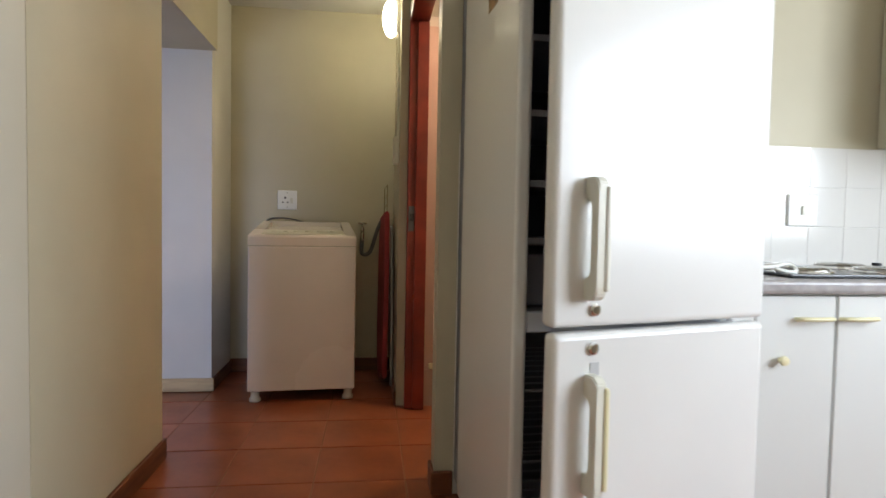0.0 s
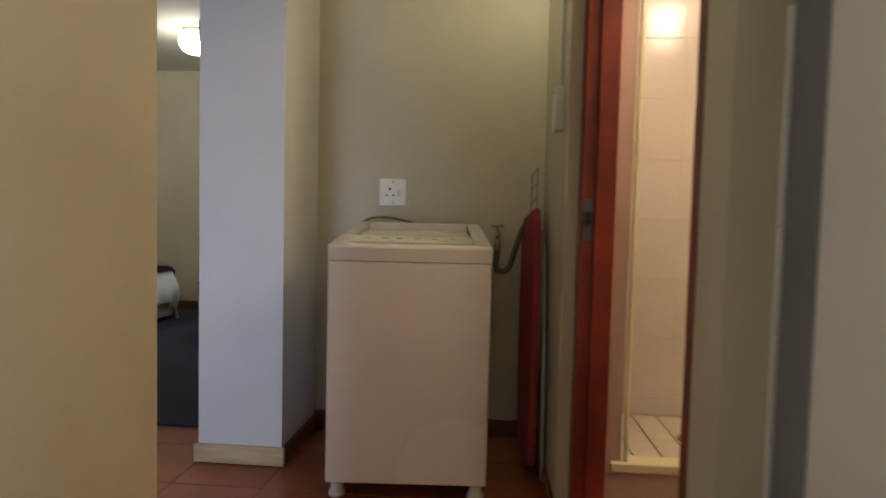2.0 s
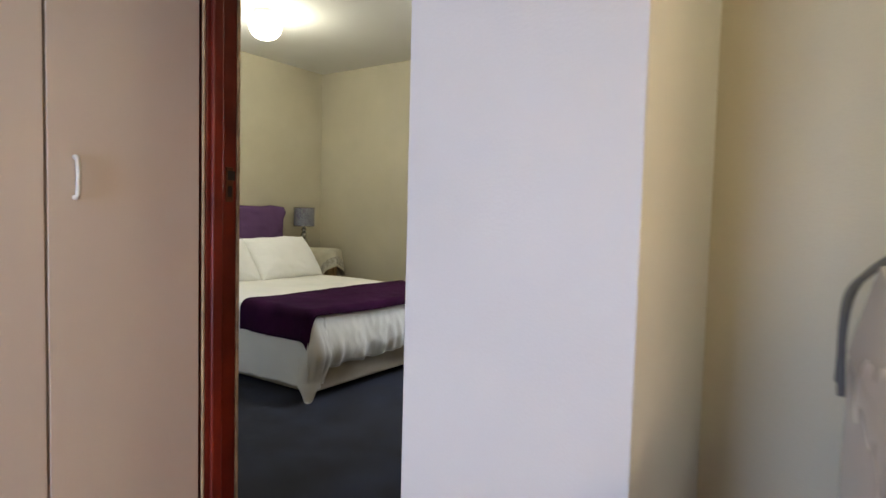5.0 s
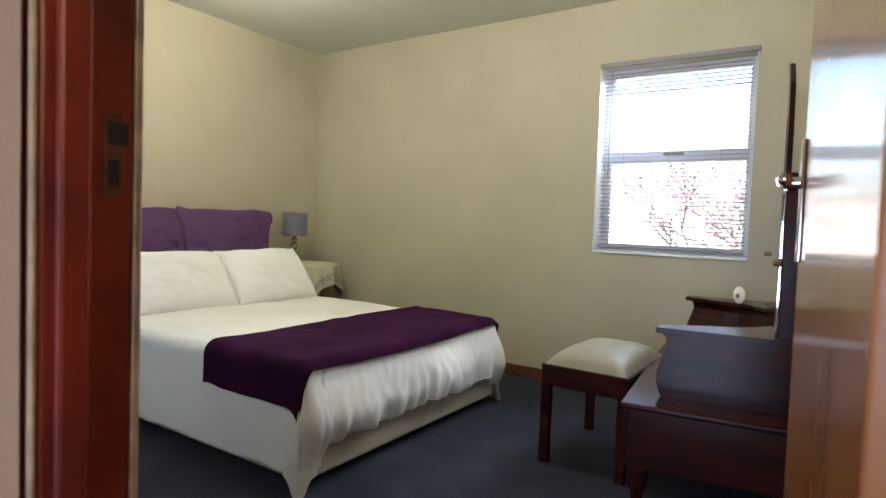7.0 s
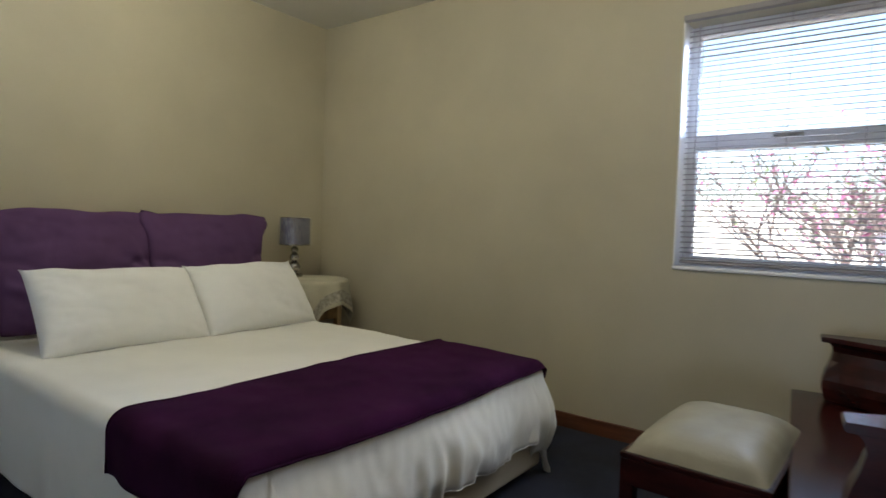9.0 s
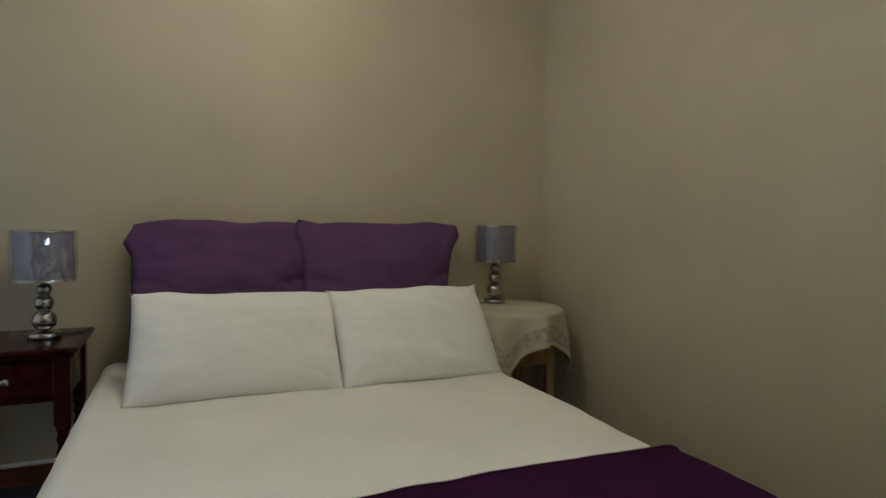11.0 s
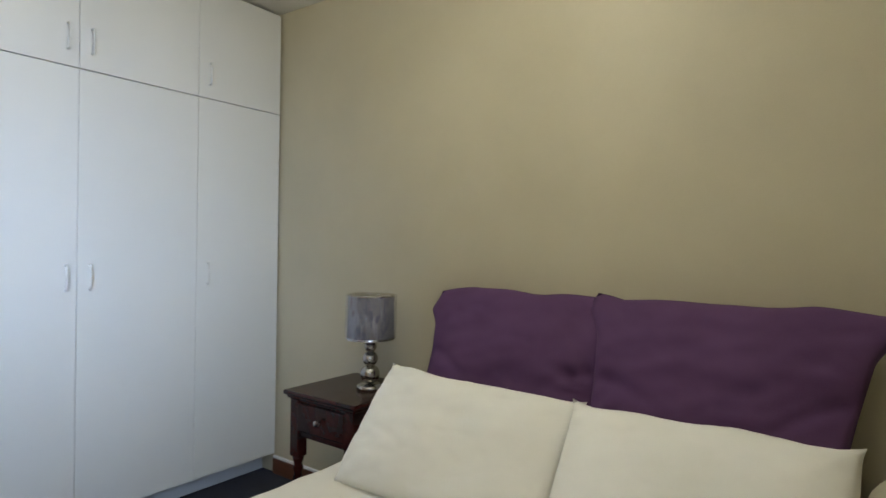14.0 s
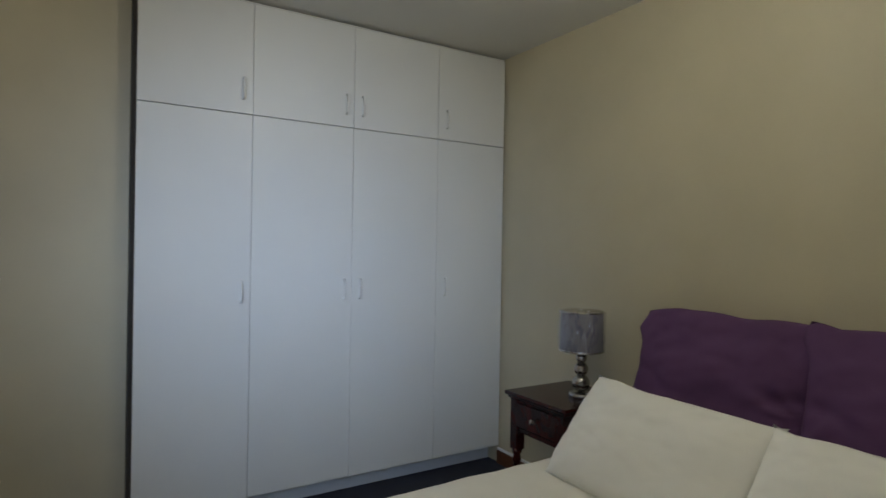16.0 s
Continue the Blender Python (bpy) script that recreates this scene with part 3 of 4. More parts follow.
# switch box and conduit
cd = thing("cable_conduit", (.39, 3.13, 0), 0, "white plastic cable conduit with a switch box on the wall", "conduit")
part("duct", box(-.012, 0, -.012, .012, 1.44, HC, .002, 1), PLAST, cd)
part("switch_box", box(-.030, 0, -.045, .045, 1.295, 1.44, .005, 2), PLAST, cd, "white switch box")
part("screw", rod((-.032, 0, 1.425), (-.029, 0, 1.425), .004, seg=8), BLACK, cd)

# wall lamp in the corridor
wl = thing("wall_lamp", (.39, 3.185, 2.10), 0, "lit oval opal glass wall lamp near the ceiling", "lamp")
part("base", box(-.022, 0, -.06, .06, -.09, .09, .006, 2), PLAST, wl)
bm = bmesh.new()
bmesh.ops.create_uvsphere(bm, u_segments=20, v_segments=12, radius=1, matrix=Matrix.Translation((-.05, 0, 0)) @ Matrix.Diagonal((.048, .062, .105, 1)))
g = part("globe", bm, LAMPG, wl, "glowing opal globe", True)
g.visible_shadow = False

# built-in cupboard in the passage
cb = thing("passage_cupboard", (-1.87, 2.87, 0), 0, "tall cream built-in cupboard with small pull handles beside the bedroom door", "cupboard")
part("carcass", box(-.58, -.024, -.70, .632, .088, 2.28, .002, 1), CUPB, cb)
part("plinth", box(-.56, -.040, -.70, .632, 0, .088), CUPB, cb, "recessed cream plinth")
part("plinth_bead", box(-.040, -.028, -.70, .634, 0, .012, .003, 1), SKIRT, cb)
for y0, y1 in ((.304, .664), (-.094, .298), (-.492, -.100)):
    d = part("cupboard_door", box(-.022, 0, y0, y1, .090, 2.27, .002, 2), CUPB, cb)
    hy = y0 + .055
    part("handle", tube([(0, hy, 1.04), (.014, hy, 1.045), (.018, hy, 1.085), (.014, hy, 1.125), (0, hy, 1.13)], .006), PLAST, d, "small white bow handle", True)
part("end_post", box(-.30, -.030, .634, .672, 0, 2.28, .002, 1), CUPB, cb)

# ---------------------------------------------------------------- bathroom seen through the door
sh = thing("shower_kerb", label="pinkish painted shower kerb with a wooden top strip", category="shower")
part("kerb", box(.535, 1.6, 2.965, 3.045, -.005, .195, .004, 1), PINKP, sh)
part("top_strip", box(.560, 1.6, 2.958, 3.03, .196, .228, .004, 1), YELP, sh, "yellowed top strip")
tray = structure(finish("floor_shower", box(.56, 1.6, 3.045, 3.60, .0, .170), GREYG), "shower floor of small cream tiles")
sf = thing("shower_door_frame", label="slim brass framed shower opening with a hook", category="shower frame")
part("upright", box(.600, .612, 2.962, 2.978, .229, 2.0, .002, 1), YELP, sf)
part("top_rail", box(.604, 1.6, 2.962, 2.978, 1.985, 2.01, .002, 1), BRASS, sf)
part("hook", tube([(.655, 3.0, 1.99), (.655, 2.99, 1.94), (.655, 2.975, 1.90), (.655, 2.965, 1.915)], .006), CHROME, sf, "chrome hook", True)
bm = bmesh.new()
bmesh.ops.create_uvsphere(bm, u_segments=12, v_segments=8, radius=.017, matrix=Matrix.Translation((.655, 2.975, 1.895)))
part("knob", bm, CHROME, sf, "", True)
dr = thing("shower_drain", (.93, 3.34, .176), 0, "round metal drain grate in the shower floor", "drain")
part("ring", lathe([(.045, 0), (.045, .006), (.036, .007), (.034, .004)], 20), BRASS, dr)
part("grate", lathe([(.034, .001), (.034, .003)], 20), GREYC, dr)

# ---------------------------------------------------------------- kitchen
fr = thing("fridge", (.585, 1.246, 0), 3.0, "tall white fridge-freezer with both doors ajar", "fridge")
FW, FD = .60, .66
part("body_side", box(0, .035, 0, FD - .05, .04, 1.80, .010, 3), ENAM, fr, "white enamel side panel")
part("body_side", box(FW - .035, FW, 0, FD - .05, .04, 1.80, .010, 3), ENAM, fr)
part("rear_cover", box(.006, FW - .006, FD - .045, FD + .033, .06, 1.79, .004, 2), REARC, fr, "dull blue-grey rear cover")
part("body_top", box(.035, FW - .035, .004, FD - .05, 1.765, 1.80, .004, 1), ENAM, fr)
part("body_floor", box(.035, FW - .035, .004, FD - .05, .04, .09, .004, 1), ENAM, fr)
part("body_divider", box(.035, FW - .035, .004, FD - .05, .715, .765, .004, 1), LINER, fr)
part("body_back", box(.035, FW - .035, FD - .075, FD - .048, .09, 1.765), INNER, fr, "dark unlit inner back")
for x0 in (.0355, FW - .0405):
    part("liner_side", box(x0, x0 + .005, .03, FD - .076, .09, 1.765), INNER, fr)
for z in (.93, 1.07, 1.24, 1.42, 1.60):
    part("shelf", box(.042, FW - .042, .05, FD - .08, z, z + .006, .001, 1), WIRE, fr, "wire-edged shelf")
    part("shelf_lip", box(.042, FW - .042, .045, .050, z - .006, z + .010, .001, 1), WIRE, fr)
part("crisper", box(.05, FW - .05, .06, FD - .08, .77, .90, .008, 2), INNER, fr, "crisper drawer with the interior's shade in its grey")
for z in (.22, .38, .56):
    for k in range(9):
        y = .06 + k * .06
        part("freezer_wire", rod((.042, y, z), (FW - .042, y, z), .002, seg=5), WIRE, fr)
    part("freezer_rail", rod((.05, .055, z), (FW - .05, .055, z), .004, seg=6), WIRE, fr)
for x in (.05, FW - .05):
    for y in (.05, FD - .06):
        part("foot", rod((x, y, 0), (x, y, .045), .02), BLACK, fr)


def fridge_door(z0, z1, handle_z, angle):
    """A door hinged at its far edge, with a bow handle on the free edge."""
    d = new("fridge_door")
    d.parent = fr
    d.matrix_basis = pose(FW, -.006, 0, 0, 0, angle)
    part("outer_skin", box(-FW, 0, -.062, -.018, z0, z1, .014, 4), ENAM, d)
    part("gasket", box(-FW + .02, -.02, -.018, -.006, z0 + .02, z1 - .02, .004, 1), LINER, d, "grey door gasket")
    part("door_liner", box(-FW + .05, -.05, -.008, .030, z0 + .06, z1 - .05, .012, 2), LINER, d, "moulded white door liner")
    h0, h1 = handle_z
    x = -FW + .075
    tone = YELP if z0 < .5 else PLAST
    loop = [(-.060, h1 + .012), (-.094, h1 + .012), (-.106, h1), (-.108, h1 - .02), (-.108, h0 + .02), (-.106, h0), (-.094, h0 - .012), (-.060, h0 - .012), (-.060, h0 + .032), (-.082, h0 + .036), (-.088, h0 + .050), (-.088, h1 - .050), (-.082, h1 - .036), (-.060, h1 - .032)]
    bm = prism(loop, x, x + .026, axis="x")
    bmesh.ops.bevel(bm, geom=bm.edges[:], offset=.003, segments=2, affect="EDGES")
    h = part("handle", bm, PLAST, d, "white moulded loop handle")
    part("handle_strip", box(x + .019, x + .031, -.112, -.100, h0 + .008, h1 - .008, .004, 2), tone, h, "cream strip along the grip")
    return d


ud = fridge_door(.758, 1.795, (.83, 1.06), 11.5)
ld = fridge_door(.05, .748, (.42, .65), 12.5)
part("lock", lathe([(.013, 0), (.013, .006), (.009, .008)], 14), CHROME, ud, "round chrome lock").matrix_basis = pose(-FW + .105, -.062, .795, 90, 0, 0)
part("lock", lathe([(.013, 0), (.013, .006), (.009, .008)], 14), CHROME, ld, "round chrome lock").matrix_basis = pose(-FW + .095, -.062, .715, 90, 0, 0)
part("sticker", box(-FW + .090, -FW + .113, -.0632, -.0618, .62, .685), STICK, ld, "small grey printed sticker")
part("scribble", box(-FW + .094, -FW + .108, -.0637, -.0630, .63, .65), SHADE_PRINT, ld)
part("note", box(-.0012, .0004, .20, .30, 1.56, 1.66, .0003, 1), PINE, fr, "small brown picture magnet on the side")

# counter run with hob
ZC = .835
for n_, x in enumerate((1.055, 1.547, 2.04, 2.53)):
    b = thing("kitchen_base_cabinet", (x, 1.40, 0), 0, "white kitchen base cabinet with a cream bar handle", "kitchen cabinet", "base cabinets under the worktop")
    w = .488 if n_ < 3 else .46
    part("carcass", box(0, w, 0, .54, .10, ZC - .042, .002, 1), MELA, b)
    part("plinth", box(0, w, .05, .52, 0, .10), SHADE_PRINT, b)
    for x0, hx in ((.002, .060), (w / 2 + .002, w - .072)):
        d = part("cabinet_door", box(x0, x0 + w / 2 - .004, -.018, 0, .105, ZC - .045, .003, 2), MELA, b)
        part("handle", tube([(hx - .05, -.018, .725), (hx - .047, -.038, .728), (hx, -.042, .728), (hx + .047, -.038, .728), (hx + .05, -.018, .725)], .006), YELP, d, "cream bar handle", True)
knob_door = [o for o in bpy.data.objects if o.name.startswith("cabinet_door")][1]
part("knob", lathe([(.007, 0), (.007, .012), (.014, .016), (.012, .024), (.004, .026)], 14), YELP, knob_door, "small cream knob").matrix_basis = pose(.322, -.018, .613, 90, 0, 0)
wt = thing("worktop", label="grey laminate kitchen worktop with rounded front edge", category="worktop")
part("slab", box(1.235, 3.0, 1.36, 1.95, ZC - .04, ZC, .012, 3), WORK, wt)
hob = thing("hob", (1.72, 1.62, ZC), 0, "black built-in hob with chrome ringed plates", "hob")
part("glass", box(-.29, .29, -.20, .22, 0, .012, .004, 2), HOBM, hob)
for x, y, r in ((-.16, -.08, .075), (.13, -.08, .09), (-.14, .12, .09), (.14, .12, .075)):
    part("plate", lathe([(r, .012), (r, .022), (r - .008, .026), (r * .3, .026), (r * .3, .022)], 24, at=(x, y, 0)), STEEL, hob, "solid steel hot plate")
    part("trim_ring", lathe([(r + .012, .012), (r + .010, .017), (r, .017)], 24, at=(x, y, 0)), CHROME, hob)
for k in range(4):
    part("knob", lathe([(.016, .012), (.014, .030), (.006, .031)], 14, at=(.255, -.15 + k * .08, 0)), BLACK, hob)
cup = thing("white_spoon_rest", (1.455, 1.50, ZC), 0, "small white looped plastic utensil on the worktop", "utensil")
part("loop", tube([(-.10, 0, .022), (-.02, 0, .028), (.03, .015, .034), (.05, .0, .024), (.03, -.015, .012), (-.02, -.004, .022)], .006), SOCK, cup, "", True)
part("handle", tube([(-.17, .02, .016), (-.10, 0, .022)], .005), SOCK, cup, "", True)
ksw = thing("kitchen_switch", (1.869, 1.945, 1.048), 0, "white switch plate on the kitchen tiles", "switch")
part("face_plate", box(-.06, .06, -.012, -.002, -.06, .06, .004, 2), SOCK, ksw)
part("rocker", box(-.008, .008, -.018, -.011, -.016, .016, .002, 1), PLAST, ksw)
uc = thing("wall_cabinet", (2.175, 1.62, 1.289), 0, "cream kitchen wall cabinet over the hob", "wall cabinet")
part("carcass", box(0, .78, 0, .325, 0, .72, .003, 1), PAINT, uc)
for x0 in (.002, .392):
    part("cabinet_door", box(x0, x0 + .386, -.018, 0, .003, .717, .003, 2), PAINT, uc)

# ---------------------------------------------------------------- bedroom: wardrobe
wd = thing("wardrobe", label="white built-in wardrobe of four tall doors with top cupboards", category="wardrobe")
YD = 3.715
part("carcass", box(XW + .004, -2.935, 3.08, YD - .022, .11, HB - .004), MELA, wd)
part("plinth", box(XW + .004, -2.935, 3.2, 3.600, 0, .11), MELA, wd, "recessed white plinth")
# dark sheet behind the doors, painting the shade in their joints
part("shadow_gap", box(XW + .006, -2.94, YD - .0215, YD - .0195, .115, HB - .010), SHADE_PRINT, wd)
xs = (-2.942, -3.424, -3.930, -4.436, XW + .012)
for k in range(4):
    x1, x0 = xs[k] - .001, xs[k + 1] + .001
    hx = (x0 + .042, x0 + .040, x1 - .045, x1 - .055)[k]
    lower = part("wardrobe_door", box(x0, x1, YD - .018, YD, .115, 1.902, .001, 2), MELA, wd)
    upper = part("top_door", box(x0, x1, YD - .018, YD, 1.906, HB - .018, .0015, 2), MELA, wd)
    for own, z in ((lower, 1.08), (upper, 2.02)):
        part("handle", tube([(hx, YD, z - .048), (hx, YD + .016, z - .044), (hx, YD + .020, z), (hx, YD + .016, z + .044), (hx, YD, z + .048)], .0055), MELA, own, "white bow handle", True)
# dark strip added where only shadow lies between wardrobe and wall
part("shade_strip", box(-2.941, -2.925, YS - .02, YD - .004, 0, HB - .004), SHADE_PRINT, wd, "dark strip standing for the shadow at the wardrobe edge")

# ---------------------------------------------------------------- bed
bed = thing("bed", (-3.80, 5.51, 0), 0, "double bed base and mattress against the wall", "bed")
BX0, BX1, BY0, BY1, BZ = -4.86, -2.755, 4.755, 6.255, .485
part("bed_base", box(BX0 + 3.80, BX1 + 3.80, BY0 - 5.51 + .01, BY1 - 5.51 - .01, .045, .255, .02, 3), VALANCE, bed, "cream fabric bed base")
part("mattress", box(BX0 + 3.80, BX1 + 3.79, BY0 - 5.51 + .01, BY1 - 5.51 - .01, .26, BZ - .02, .05, 4), LINEN, bed, "white mattress")
for x in (-1.0, 0, .98):
    for y in (-.68, .68):
        part("leg", rod((x, y, 0), (x, y, .05), .025), BLACK, bed)


def drape(x, y, top, x_edge, y0, y1, r=.05, fold=.010, seed=0.0, flare=.10, bulge=0.0):
    """A point of cloth laid flat at (x, y), let fall over the foot edge and the two sides."""
    a = max(0.0, x - x_edge)
    b = y0 - y if y < y0 else (y - y1 if y > y1 else 0.0)
    side = -1 if y < y0 else 1
    d = math.hypot(a, b)
    px, py = min(x, x_edge), min(max(y, y0), y1)
    puff = .010 * noise.noise(Vector((x * 2.3, y * 2.3, seed))) + .004 * noise.noise(Vector((x * 9, y * 9, seed + 3)))
    if d == 0:
        return Vector((px, py, top + puff))
    ux, uy = a / d, side * b / d
    turn = min(d / r, math.pi / 2)
    out = r * math.sin(turn)
    down = r * (1 - math.cos(turn)) + max(0.0, d - r * math.pi / 2)
    along = py if a > b else px
    rate, fold = (19, fold * .8) if a > b else (15, fold)
    wave = fold * min(1.0, down * 4) * (math.sin(along * rate + seed + 2.2 * math.sin(along * 7 + seed)) + .8 * noise.noise(Vector((along * 8, down * 3, seed))))
    out += wave + flare * max(0, down - .05) * (1 if a * b > 0 else .30)
    if a > b:
        near_hem = min(1.0, max(0.0, (down - .10) / .16))
        out += .006 * near_hem * math.sin(along * 52 + 4.1 * math.sin(along * 9 + seed)) + .016 * near_hem * noise.noise(Vector((along * 13, down * 7, seed + 6))) + .008 * noise.noise(Vector((along * 24, down * 16 + along * 6, seed + 2))) * min(1, down * 8)
    out += bulge * ux * ux * math.sin(math.pi * min(1.0, max(0.0, down - .07) / .30)) * (1 + .35 * math.sin(along * 9 + seed))
    return Vector((px + ux * out, py + uy * out, max(.012, top - down + puff)))


# the plain white cover: long on the near side and the foot corner, shorter at the foot
def duvet_pt(u, v):
    s = -.435 + v * (1.50 + .435 + .33)
    y = BY0 + .045 + s
    hang = .335 + .008 * math.sin(11 * y) + .006 * math.sin(37 * y + 2)
    if y > BY1 - .12:
        hang += .07
    if y < BY0 + .10:
        hang += .08
    x = BX0 + .02 + u * (BX1 - .05 - BX0 - .02 + hang)
    p = drape(x, y, BZ, BX1 - .05, BY0 + .045, BY1 - .045, .055, .006, 1.0, .10, .045)
    return p


dv = thing("duvet", label="white cotton duvet cover hanging down over the bed sides", category="duvet")
cover = part("cover", sheet(130, 210, duvet_pt), LINEN, dv, "", True)
thicken(cover, .012)
part("hem", tube([duvet_pt(1, .02 + .96 * k / 160) for k in range(161)], .002), LINEN, dv, "stitched hem along the foot", True)


def throw_pt(u, v):
    y = BY0 + .035 - .205 + v * (1.43 + .205 + .10)
    skew = .02 * math.sin(y * 3)
    back, front = -3.345 + skew + .03 * v, -2.745 - .02 * math.sin(y * 2)
    if v < .12:
        front += .12 * (1 - v / .12)
    x = back + u * (front - back)
    p = drape(x, y, BZ + .014, BX1 - .05, BY0 + .035, BY1 - .035, .060, .010, 4.0, .12)
    return p + Vector((.006, 0, .004))


tw = thing("bed_throw", label="dark purple fleece throw laid across the foot of the bed", category="throw")
thicken(part("cloth", sheet(44, 90, throw_pt), THROW, tw, "", True), .010)
part("hem", tube([throw_pt(0, k / 110) for k in range(111)], .004), THROW, tw, "", True)
part("hem", tube([throw_pt(1, k / 110) for k in range(111)], .004), THROW, tw, "", True)


def pillow(name, w, h, t, material, label, sag=0.0, seed=0.0):
    """A stuffed pillow lying in its own xz plane, pinched towards its corners."""
    ob = thing(name, label=label, category="pillow")
    n = 48
    verts = {}
    bm = bmesh.new()

    def pt(i, j, side):
        u, v = 2 * i / n - 1, 2 * j / n - 1
        soft = .028 if seed in (11, 17) else .015
        pin = (1 - .018 * (1 - u * u) * v * v - soft * abs(u) ** 8, 1 - .022 * (1 - v * v) * u * u - soft * abs(v) ** 8)
        bulge = max(0.0, (1 - abs(u) ** 2.6) * (1 - abs(v) ** 2.6)) ** .46
        x, z = u * w / 2 * pin[1], v * h / 2 * pin[0]
        wr = .012 * noise.noise(Vector((u * 2.2, v * 2.2, seed))) + .004 * noise.noise(Vector((u * 5, v * 5, seed + 5)))
        wr += .006 * noise.noise(Vector((u * 11 + v * 5, v * 7 - u * 4, seed + 2))) * (abs(u) ** 3 + abs(v) ** 3)
        wr -= (.003 if seed in (11, 17) else .002) * max(0, 1 - abs(math.sin(3.1 * u + 2.4 * v + 2.5 * noise.noise(Vector((u * 1.7, v * 1.7, seed + 9))))) * 5)
        if seed in (11, 17):
            wr -= .034 * max(0, 1 - abs(v - .05 - .35 * (abs(u) - 1) - .12 * math.sin(4 * u + seed)) * 9) * max(0, abs(u) - .25)
            wr += .007 * noise.noise(Vector((u * 3 + v * 2, v * 6 - u * 2, seed + 1)))
            wr += .026 * max(0, 1 - abs(v + .22 - .5 * (abs(u) - 1)) * 8) * max(0, abs(u) - .2)
        for cu in (-1, 1):
            for cv in (-1, 1):
                rr = math.hypot(u - cu, v - cv) + .05
                wr += .0075 * math.exp(-rr / .42) * math.sin(math.atan2(v - cv, u - cu) * 9 + seed + cu)
        if seed in (11, 17):
            fu, fv = (1.0, -.12) if seed == 11 else (-1.0, -.40)
            rr = math.hypot(u - fu, v - fv) + .04
            wr += .017 * math.exp(-rr / .38) * math.sin(math.atan2(v - fv, abs(u - fu) + .02) * 11 + seed)
        ear = 0.0 if seed in (11, 17) else (abs(u) * abs(v)) ** 14
        x += math.copysign(.012, u) * ear
        z += math.copysign(.010, v) * ear
        z -= sag * (1 - u * u) * max(0, v) * h
        if seed == 17:
            x -= .13 * max(0, u) * (1 - v) / 2 * w / .77
        if seed == 11:
            x -= .030 * max(0, 1 - abs(v - .72) * 4.5) * max(0, -u - .82) / .18
        if seed == 17:
            x += (.030 * max(0, u - .85) / .15 - .035 * max(0, -u - .85) / .15) * max(0, 1 - abs(v - .82) * 4)
            z += .030 * max(0, -u - .80) / .20 * max(0, v)
        if seed in (11, 17):
            z -= .05 * max(0, -u - .55) * max(0, v) + .05 * max(0, u - .6) * max(0, v) * (seed == 17)
        y = side * (t / 2 * bulge + wr * min(1, bulge * 1.4))
        return (x, y, z + .012 * noise.noise(Vector((u * 2, seed, 1))) * max(0, v))

    for side in (-1, 1):
        for i in range(n + 1):
            for j in range(n + 1):
                edge = i in (0, n) or j in (0, n)
                key = (i, j, 0 if edge else side)
                if key not in verts:
                    verts[key] = bm.verts.new(pt(i, j, side))
    for side in (-1, 1):
        for i in range(n):
            for j in range(n):
                q = [verts[(a, b, 0 if a in (0, n) or b in (0, n) else side)] for a, b in ((i, j), (i + 1, j), (i + 1, j + 1), (i, j + 1))]
                bm.faces.new(q)
    part("cover", bm, material, ob, "", True)
    return ob


def stand(ob, y, x_low, z_low, x_top, z_top, roll=0, yaw=0):
    """Leans a pillow between a low and a high edge, its width along y."""
    lean = math.degrees(math.atan2(x_low - x_top, z_top - z_low))
    m = Matrix.Translation(((x_low + x_top) / 2, y, (z_low + z_top) / 2)) @ Euler((0, radians(-lean), 0)).to_matrix().to_4x4() @ Euler((0, 0, radians(90 + yaw))).to_matrix().to_4x4() @ Euler((0, radians(roll), 0)).to_matrix().to_4x4()
    ob.matrix_basis = m


stand(pillow("white_pillow", .718, .425, .20, PILLOWM, "plump white cotton pillow leaning on the plum pillows", .02, 2), 5.234, -4.225, .478, -4.485, .793, 1.2)
stand(pillow("white_pillow", .660, .425, .20, PILLOWM, "white cotton pillow with soft creases beside the bedside table", .02, 7), 5.905, -4.215, .482, -4.465, .793, -.6)
stand(pillow("plum_pillow", .695, .60, .13, PURPLE, "plum purple pillow standing against the wall", .0, 11), 5.200, -4.66, .480, -4.815, 1.090, .6)
stand(pillow("plum_pillow", .775, .62, .13, PURPLE, "plum purple pillow with a drooping corner against the wall", .02, 17), 5.905, -4.645, .480, -4.800, 1.100, -1.0)

# ---------------------------------------------------------------- bedside furniture
ns = thing("bedside_table", (-4.675, 4.515, 0), 0, "dark mahogany bedside table with one drawer and turned legs", "bedside table")
tw_, td_ = .40, .42
bm = box(-td_ / 2, td_ / 2, -tw_ / 2 - .005, tw_ / 2 + .005, .612, .632, .008, 3)
part("tabletop", bm, MAHOG, ns)
part("top_moulding", box(-td_ / 2 + .012, td_ / 2 - .012, -tw_ / 2 + .008, tw_ / 2 - .008, .598, .612, .005, 2), MAHOG, ns)
part("apron", box(-td_ / 2 + .03, td_ / 2 - .03, -tw_ / 2 + .03, tw_ / 2 - .03, .445, .598, .004, 1), MAHOG, ns)
d = part("drawer_front", box(td_ / 2 - .032, td_ / 2 - .018, -tw_ / 2 + .065, tw_ / 2 - .065, .470, .585, .006, 2), MAHOG, ns)
part("knob", lathe([(.006, 0), (.006, .010), (.014, .016), (.012, .024), (.004, .027)], 16), STEEL, d, "small round knob").matrix_basis = pose(td_ / 2 - .018, 0, .530, 0, 90, 0)
